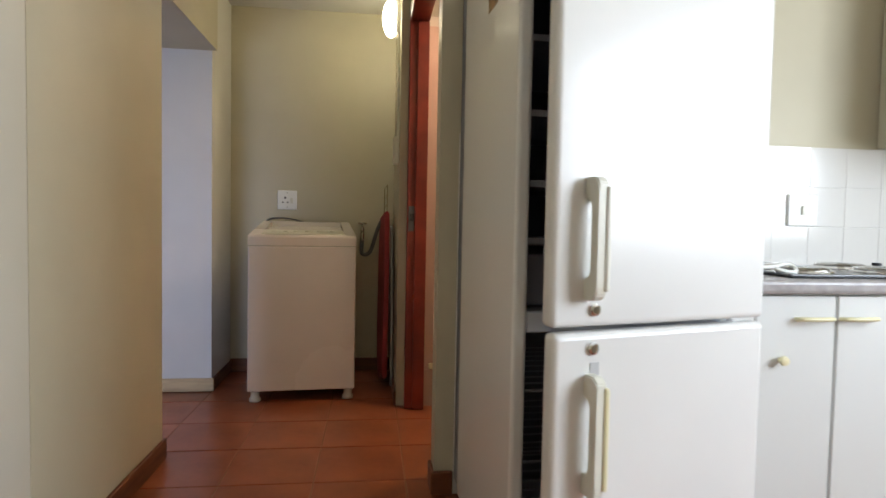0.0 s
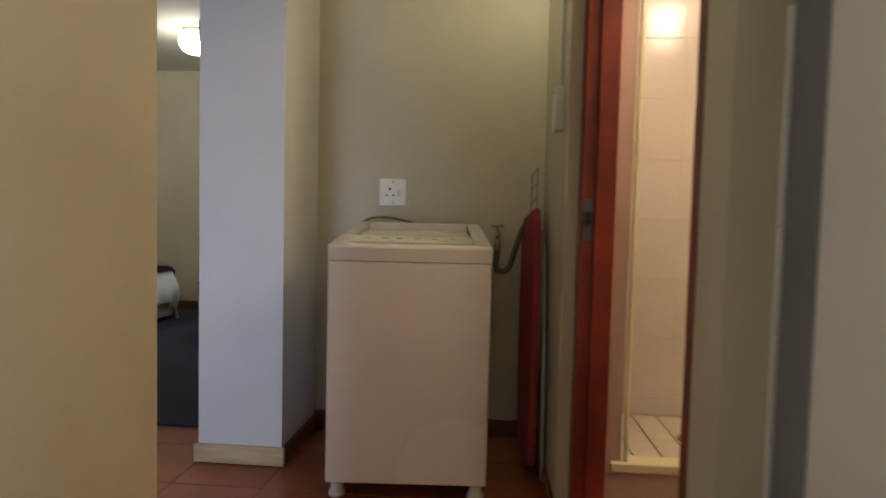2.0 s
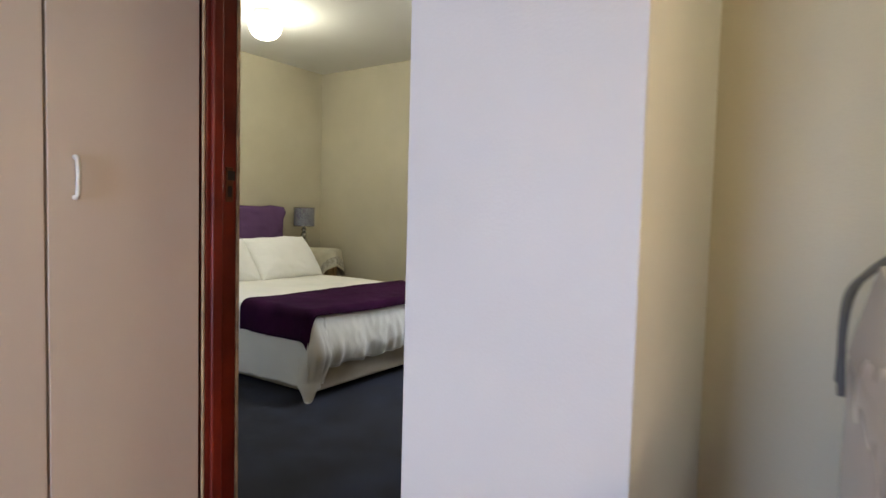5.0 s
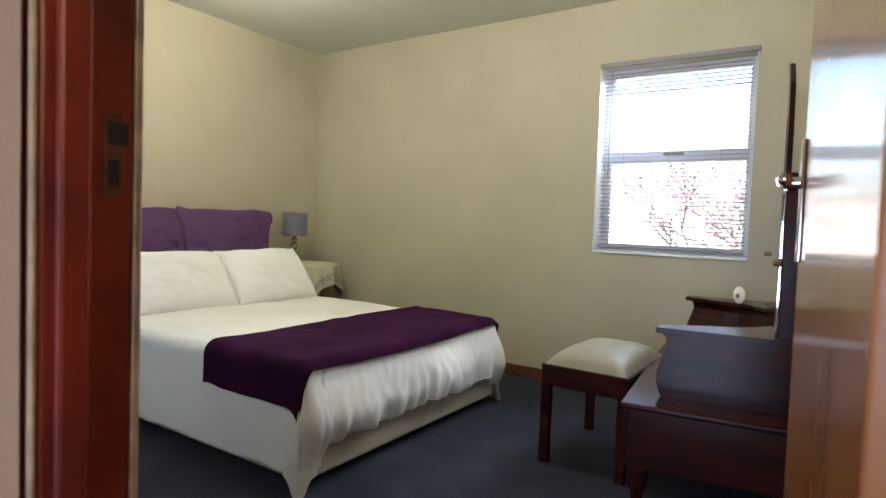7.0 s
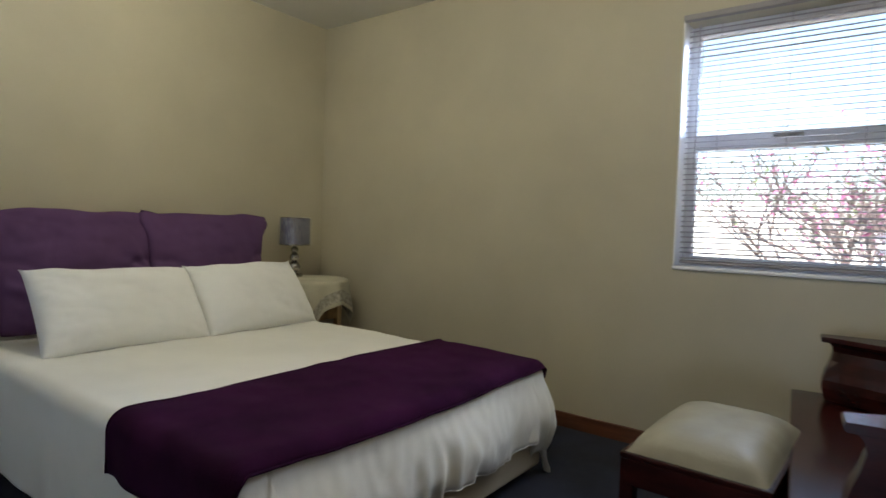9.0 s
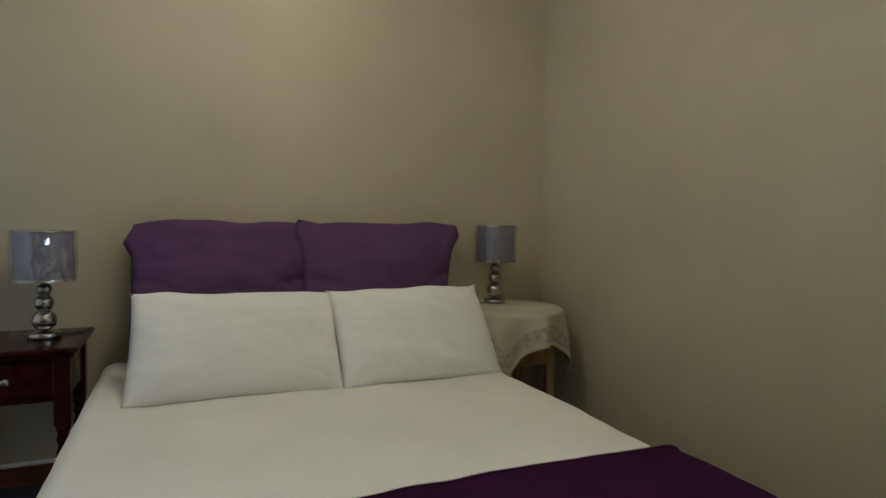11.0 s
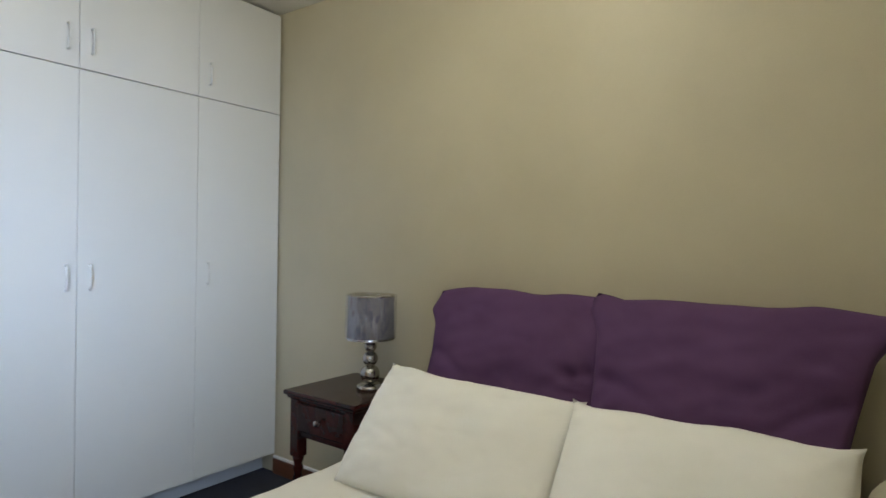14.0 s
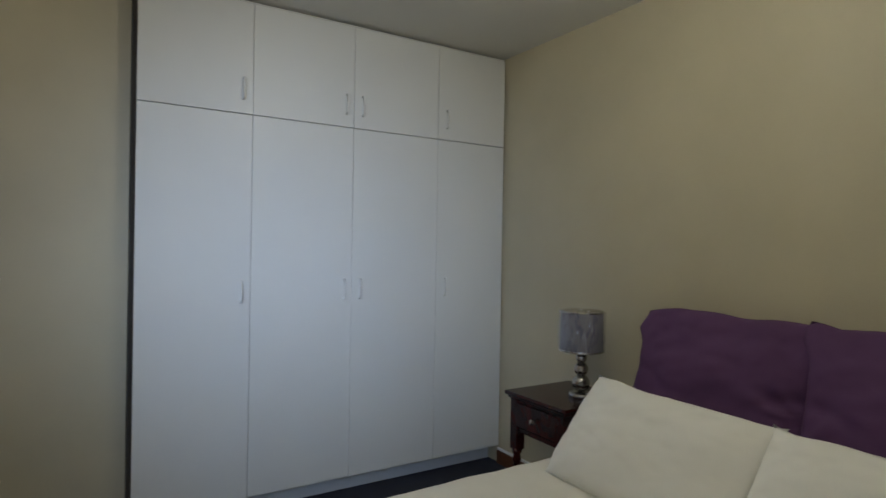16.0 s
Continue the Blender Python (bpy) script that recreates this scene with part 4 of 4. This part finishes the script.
legp = [(.014, 0), (.016, .02), (.013, .05), (.018, .10), (.019, .14), (.014, .17), (.021, .19), (.014, .21), (.020, .235), (.022, .26), (.015, .29), (.022, .31), (.016, .33), (.023, .345), (.023, .36)]
for sx in (-1, 1):
    for sy in (-1, 1):
        lx, ly = sx * (td_ / 2 - .045), sy * (tw_ / 2 - .045)
        part("leg", lathe(legp, 16, at=(lx, ly, 0)), MAHOG, ns, "turned leg", True)
        part("leg_block", box(lx - .025, lx + .025, ly - .025, ly + .025, .36, .598, .003, 1), MAHOG, ns)


def table_lamp(x, y, z, turn, label):
    """A small lamp of three stacked steel balls under a shade still in its wrapping."""
    lp = thing("table_lamp", (x, y, z), turn, label, "table lamp", "pair of bedside lamps")
    part("foot", lathe([(.052, 0), (.054, .004), (.054, .016), (.050, .021), (.020, .024)], 28), STEEL, lp, "round brushed steel foot", True)
    for zc, r in ((.064, .040), (.128, .032), (.178, .025)):
        b = bmesh.new()
        bmesh.ops.create_uvsphere(b, u_segments=24, v_segments=14, radius=r, matrix=Matrix.Translation((0, 0, zc)))
        part("ball", b, STEEL, lp, "brushed steel ball", True)
    part("neck", rod((0, 0, .20), (0, 0, .235), .008), STEEL, lp)
    b = lathe([(.097, .212), (.0975, .214), (.094, .388), (.092, .388), (.095, .214)], 40)
    part("shade", b, SHADE, lp, "grey cylindrical fabric shade", True)
    part("shade_rim", lathe([(.0985, .209), (.0995, .213), (.0985, .218)], 40), STEEL, lp)
    part("shade_rim", lathe([(.0955, .384), (.0965, .389), (.0945, .392)], 40), STEEL, lp)
    seed = x * 3 + y

    def wrap(u, v):
        a = 2 * math.pi * u
        ridge = 1 - abs(noise.noise(Vector((math.cos(a) * 4 + v, math.sin(a) * 4, v * 2.2 + seed)))) * 4
        r = .1015 + .003 * noise.noise(Vector((math.cos(a) * 3, math.sin(a) * 3, v * 3 + seed))) + .0055 * max(0, ridge) + .0012 * math.sin(a * 13 + v * 8 + seed)
        return (r * math.cos(a), r * math.sin(a), .208 + v * .186 + .003 * math.sin(a * 5))

    w = part("plastic_wrap", sheet(120, 22, wrap), CELLO, lp, "creased clear plastic wrap", True)
    w.visible_shadow = False
    return lp


table_lamp(-4.690, 4.585, .633, 20, "table lamp with grey wrapped shade on the mahogany bedside table")
part_lamp_cable = thing("lamp_cable", label="thin dark lamp cable lying on the bedside table", category="cable")
part("cord", tube([(-4.72, 4.62, .637), (-4.74, 4.67, .636), (-4.78, 4.70, .637), (-4.86, 4.71, .635)], .003, 6), BLACK, part_lamp_cable, "", True)

# round side table under a lace cloth
rt = thing("side_table", (-4.63, 6.515, 0), 0, "small pine side table beside the bed", "side table")
part("tabletop", lathe([(.230, .655), (.235, .662), (.235, .672), (.228, .676)], 32), PINE, rt)
for sx in (-1, 1):
    for sy in (-1, 1):
        part("leg", box(sx * .14 - .02, sx * .14 + .02, sy * .14 - .02, sy * .14 + .02, 0, .656, .003, 1), PINE, rt, "pale pine leg")
    part("rail", box(sx * .14 - .012, sx * .14 + .012, -.14, .14, .42, .49, .002, 1), PINE, rt)
    part("rail", box(-.14, .14, sx * .14 - .012, sx * .14 + .012, .42, .49, .002, 1), PINE, rt)


def cloth_pt(u, v):
    s, t = (u - .5) * .80, (v - .5) * .80
    c, n_ = math.cos(radians(12)), math.sin(radians(12))
    x, y = s * c - t * n_, s * n_ + t * c
    d, a = math.hypot(x, y), math.atan2(y, x)
    R = .242
    if d <= R:
        return (-4.63 + x, 6.515 + y, .680 + .002 * noise.noise(Vector((x * 9, y * 9, 2))))
    drop = d - R
    w = .026 * min(1, drop * 6) * math.sin(a * 8 + 1) + .008 * noise.noise(Vector((a * 4, drop * 9, 0)))
    out = R + .018 * math.sin(min(1, drop / .03) * math.pi / 2) + w + .05 * drop
    return (-4.63 + max(-.270, out * math.cos(a)), 6.515 + min(.33, out * math.sin(a)), .680 - max(0, drop - .012))


tc = thing("lace_tablecloth", label="cream lace-edged tablecloth draped over the round side table", category="tablecloth")
me = part("cloth", sheet(72, 72, cloth_pt), [LACE, LACED], tc, "", True)
for poly in me.data.polygons:
    i, j = divmod(poly.index, 72)
    e = min(i, j, 71 - i, 71 - j)
    if e < 8 and e not in (0, 1):
        poly.material_index = 1
thicken(me, .0025)
table_lamp(-4.735, 6.485, .6835, 75, "table lamp with grey wrapped shade on the lace tablecloth")
cb2 = thing("lamp_cable", label="thin pale lamp cable trailing over the lace tablecloth", category="cable")
part("cord", tube([(-4.74, 6.44, .688), (-4.73, 6.39, .688), (-4.74, 6.34, .690), (-4.76, 6.29, .672)], .003, 6), GREYC, cb2, "", True)

# ---------------------------------------------------------------- dressing table, turned a little
dt = thing("dressing_table", (-1.53, 6.02, 0), 6.0, "glossy dark mahogany dressing table with stepped pedestals and tilting mirror", "dressing table")
# local: x towards the wall, y along the wall
part("lower_carcass", box(-.275, .30, -.72, .72, .22, .425, .008, 2), MAHOG, dt)
part("lower_ledge", box(-.295, .30, -.74, .74, .425, .445, .008, 3), MAHOG, dt, "polished ledge")
for y0, y1 in ((-.70, -.27), (-.22, .22), (.27, .70)):
    d = part("lower_drawer", box(-.288, -.272, y0, y1, .245, .405, .006, 2), MAHOG, dt)
    part("knob", lathe([(.008, 0), (.008, .012), (.018, .018), (.014, .026), (.004, .028)], 14), BRASS, d).matrix_basis = pose(-.288, (y0 + y1) / 2, .325, 0, -90, 0)


def pedestal_plan(s, d):
    """Plan of a pedestal, inset by d: straight outside, the inner edge sweeping wide towards the mirror."""
    mid, outer = .035, .630
    inner = [(-.21, .535), (-.15, .515), (-.08, .475), (-.02, .445), (.05, .415), (.11, .360), (.15, .300), (.18, .245), (.295, .235)]
    pts = [(.295, outer - .012), (-.21 + d, outer - .012)]
    for x, y in inner:
        pts.append((max(x, -.21 + d), y + d))
    return [(x, mid + s * y) for x, y in pts]


def loft(levels, bm=None):
    """A solid through stacked plans: (z, outline) pairs."""
    bm = bm or bmesh.new()
    rings = [[bm.verts.new((x, y, z)) for x, y in plan] for z, plan in levels]
    n = len(rings[0])
    for a, b in zip(rings, rings[1:]):
        for k in range(n):
            bm.faces.new((a[k], a[(k + 1) % n], b[(k + 1) % n], b[k]))
    bm.faces.new(rings[0][::-1])
    bm.faces.new(rings[-1])
    return bm


swell = [(.445, .030), (.455, .022), (.47, .016), (.50, .009), (.53, .010), (.56, .018), (.60, .032), (.635, .040), (.655, .036), (.669, .024)]
for s in (-1, 1):
    part("pedestal", loft([(z, pedestal_plan(s, d)) for z, d in swell]), MAHOG, dt, "curved fronted pedestal")
    part("pedestal_top", loft([(z, pedestal_plan(s, d)) for z, d in ((.6695, .006), (.673, .001), (.678, .0), (.686, .0), (.690, .004))]), MAHOG, dt, "polished pedestal top")
cab = [(.030, 0), (.026, .012), (.020, .03), (.017, .07), (.022, .12), (.034, .17), (.040, .21), (.040, .222)]
for x in (-.235, .25):
    for y in (-.67, .67):
        part("leg", lathe(cab, 14, at=(x, y, 0)), MAHOG, dt, "shaped short leg", True)
part("apron", box(-.268, -.25, -.63, .63, .185, .225, .004, 1), MAHOG, dt)
# mirror between two posts, with a rounded top
mr = [(-.50, .60), (-.50, 1.22), (-.49, 1.42), (-.45, 1.56), (-.36, 1.64), (-.20, 1.685), (0, 1.70), (.20, 1.685), (.36, 1.64), (.45, 1.56), (.49, 1.42), (.50, 1.22), (.50, .60)]
part("mirror_back", prism(mr, .166, .182, axis="x"), MAHOG, dt, "dark mirror backing")
part("mirror_glass", prism([(y * .975, .62 + (z - .60) * .985) for y, z in mr], .160, .1655, axis="x"), MIRROR, dt, "bevelled mirror glass")
part("mirror_post", box(.166, .235, -.555, -.505, .676, 1.18, .006, 2), MAHOG, dt)
part("mirror_post", box(.166, .235, .505, .555, .676, 1.18, .006, 2), MAHOG, dt)
part("post_step", box(.166, .200, -.550, -.510, 1.18, 1.24, .004, 1), MAHOG, dt)
part("back_board", box(.20, .285, -.50, .50, .676, 1.19, .004, 1), MAHOGV, dt, "plain reddish veneer back board")
for y in (-.53, .53):
    part("swivel", lathe([(.012, 0), (.012, .02), (.006, .024)], 12), BRASS, dt, "brass swivel").matrix_basis = pose(.166, y, .94, 0, -90, 0)

af = thing("air_freshener", (-1.530, 6.44, .693), -15, "small white egg-shaped air freshener on the dressing table", "air freshener")
bm = bmesh.new()
bmesh.ops.create_uvsphere(bm, u_segments=20, v_segments=14, radius=1, matrix=Matrix.Translation((0, 0, .041)) @ Matrix.Diagonal((.028, .017, .042, 1)))
part("shell", bm, SOCK, af, "", True)
bm = bmesh.new()
bmesh.ops.create_uvsphere(bm, u_segments=16, v_segments=10, radius=1, matrix=Matrix.Translation((0, -.005, .039)) @ Matrix.Diagonal((.015, .014, .020, 1)))
part("gel", bm, GREYC, af, "dark oval opening", True)
st = thing("dressing_stool", (-1.992, 5.885, 0), -2, "dark wooden dressing stool with padded cream leather seat", "stool")
SW, SL = .19, .285
for sx in (-1, 1):
    for sy in (-1, 1):
        part("leg", box(sx * (SW - .022) - .020, sx * (SW - .022) + .020, sy * (SL - .022) - .020, sy * (SL - .022) + .020, 0, .425, .004, 2), MAHOG, st)
for sy in (-1, 1):
    part("seat_rail", box(-SW + .02, SW - .02, sy * (SL - .015) - .014, sy * (SL - .015) + .014, .35, .425, .003, 1), MAHOG, st)
for sx in (-1, 1):
    part("seat_rail", box(sx * (SW - .015) - .014, sx * (SW - .015) + .014, -SL + .02, SL - .02, .35, .425, .003, 1), MAHOG, st)
part("seat_frame", box(-SW, SW, -SL, SL, .425, .440, .004, 2), MAHOG, st)


def pad(u, v):
    a, b = 2 * u - 1, 2 * v - 1
    h = max(0, (1 - abs(a) ** 4) * (1 - abs(b) ** 4)) ** .6
    return (a * (SW - .012), b * (SL - .012), .440 + .072 * h + .003 * noise.noise(Vector((a * 3, b * 3, 4))) * h)


part("seat_pad", sheet(30, 36, pad), SEAT, st, "padded cream leather seat", True)

# ceiling lamps of the bedroom
for x, y in ((-3.90, 5.35), (-2.22, 5.60)):
    cl = thing("ceiling_lamp", (x, y, HB), 0, "lit round opal glass ceiling lamp", "ceiling lamp", "bedroom ceiling lamps")
    part("base", lathe([(.085, -.025), (.09, -.02), (.09, 0)], 28), PLAST, cl)
    g = part("globe", lathe([(.002, -.195), (.04, -.191), (.08, -.172), (.106, -.138), (.116, -.098), (.108, -.055), (.085, -.025)], 28), LAMPG, cl, "glowing opal globe", True)
    g.visible_shadow = False

# ---------------------------------------------------------------- garden beyond the window
structure(finish("ground", box(-120, 120, -120, 120, -.6, -.35), GROUND), "pale dry garden ground")
gw = structure(finish("garden_wall", box(-9, 7, 14.0, 14.2, -.4, 1.55), YARD), "sunlit white garden wall")


def tree(x, y, seed):
    """A bare-branched flowering shrub with pink and green leaf clumps."""
    rng = random.Random(seed)
    tr = thing("flowering_tree", (x, y, -.352), 0, "flowering garden tree with grey branches and pink blossom", "tree")
    wood = bmesh.new()
    tips = []

    def grow(p, d, length, r, depth):
        q = p + d * length
        rod(p, q, r, r * .7, 7, wood)
        if depth == 0 or r < .002:
            tips.append(q)
            return
        tips.append(q)
        for _ in range(3 if depth > 2 else 2):
            e = (d + Vector((rng.uniform(-.75, .75), rng.uniform(-.75, .75), rng.uniform(-.25, .5)))).normalized()
            grow(q, e, length * rng.uniform(.62, .85), r * .66, depth - 1)

    for k in range(3):
        a = k * 2.1 + seed
        grow(Vector((.05 * k, 0, 0)), Vector((.38 * math.cos(a), .38 * math.sin(a), 1)).normalized(), .66, .030, 6)
    part("trunk", wood, BARK, tr, "grey forked trunk and branches")
    for nm, m, count in (("blossom", PINKB, 1000), ("foliage", LEAF, 350)):
        verts, faces = [], []
        for _ in range(count):
            c = tips[rng.randrange(len(tips))] + Vector((rng.gauss(0, .10), rng.gauss(0, .10), rng.gauss(0, .09)))
            s = rng.uniform(.012, .028)
            t = Euler((rng.uniform(0, 6), rng.uniform(0, 6), rng.uniform(0, 6))).to_matrix()
            n0 = len(verts)
            verts += [tuple(c + t @ Vector(q) * s) for q in ((-1, 0, 0), (0, -.55, .15), (1, 0, 0), (0, .55, .15))]
            faces.append((n0, n0 + 1, n0 + 2, n0 + 3))
        me = bpy.data.meshes.new(nm)
        me.from_pydata(verts, [], faces)
        me.materials.append(m)
        o = new(nm, me)
        o.parent = tr
        tagged(o, kind="stuff")
    return tr


tree(-1.62, 8.9, 3)
tree(-1.0, 9.6, 8)
tree(-.75, 10.6, 5)

# ---------------------------------------------------------------- tiles, last
def tile_mesh(name, a, b, t, bevel):
    bm = box(0, a, 0, b, 0, t)
    bmesh.ops.bevel(bm, geom=[e for e in bm.edges if e.verts[0].co.z > t * .9 and e.verts[1].co.z > t * .9], offset=bevel, segments=1, affect="EDGES")
    me = bpy.data.meshes.new(name)
    bm.to_mesh(me)
    bm.free()
    return me


floor_ob = bpy.data.objects["floor"]
P = .343
ft = tile_mesh("floor_tile", P - .005, P - .005, .009, .0015)
ft.materials.append(TERRA)
i0, i1 = int((-1.9 - .39) / P) - 1, int((1.5 - .39) / P) + 1
for i in range(i0, i1 + 1):
    for j in range(-13, 3):
        x, y = .39 + i * P, 2.765 + j * P
        if x + P < -2.0 or x > 1.6 or y + P > 3.80 or (x + P < -.9 and y < 1.3) or (y > 3.1 and x > .3) or (y < -1.2):
            continue
        ob = new("floor_tile", ft)
        ob.parent = floor_ob
        ob.matrix_basis = pose(x + .0025, y + .0025, -.0115 + random.uniform(-.0004, .0004))

kb = bpy.data.objects["wall_kitchen_back"]
kt = tile_mesh("wall_tile", .1485, .1485, .007, .0015)
kt.materials.append(WTILE)
for i in range(17):
    for j in range(4, 9):
        ob = new("wall_tile", kt)
        ob.parent = kb
        ob.matrix_basis = pose(.552 + i * .15, 1.951, -.063 + j * .15, 90, 0, 0)
slab("trim_tile_grout", .552, 2.998, 1.9455, 1.9495, 0, 1.287, WTILE)
bn = bpy.data.objects["wall_bathroom_north"]
bt = tile_mesh("wall_tile", .1985, .2485, .007, .0015)
bt.materials.append(PTILE)
for i in range(6):
    for j in range(9):
        ob = new("wall_tile", bt)
        ob.parent = bn
        ob.matrix_basis = pose(.545 + i * .2, 3.6255, .01 + j * .25, 90, 0, 0)
bwf = bpy.data.objects["wall_right_far"]
for i in range(3):
    for j in range(9):
        ob = new("wall_tile", bt)
        ob.parent = bwf
        ob.matrix_basis = Matrix.Translation((.5145, 3.03 + i * .2, .01 + j * .25)) @ Euler((radians(90), 0, radians(90))).to_matrix().to_4x4()
bth = bpy.data.objects["wall_bathroom_east"]
for i in range(4):
    for j in range(9):
        ob = new("wall_tile", bt)
        ob.parent = bth
        ob.matrix_basis = Matrix.Translation((1.9055, 2.9 + i * .2, .01 + j * .25)) @ Euler((radians(90), 0, radians(-90))).to_matrix().to_4x4()
mt = tile_mesh("floor_tile", .094, .094, .007, .001)
mt.materials.append(MOSAIC)
for i in range(10):
    for j in range(6):
        x, y = .58 + i * .1, 3.05 + j * .092
        if y + .09 > 3.61:
            continue
        ob = new("floor_tile", mt)
        ob.parent = tray
        ob.matrix_basis = pose(x, y, .170)
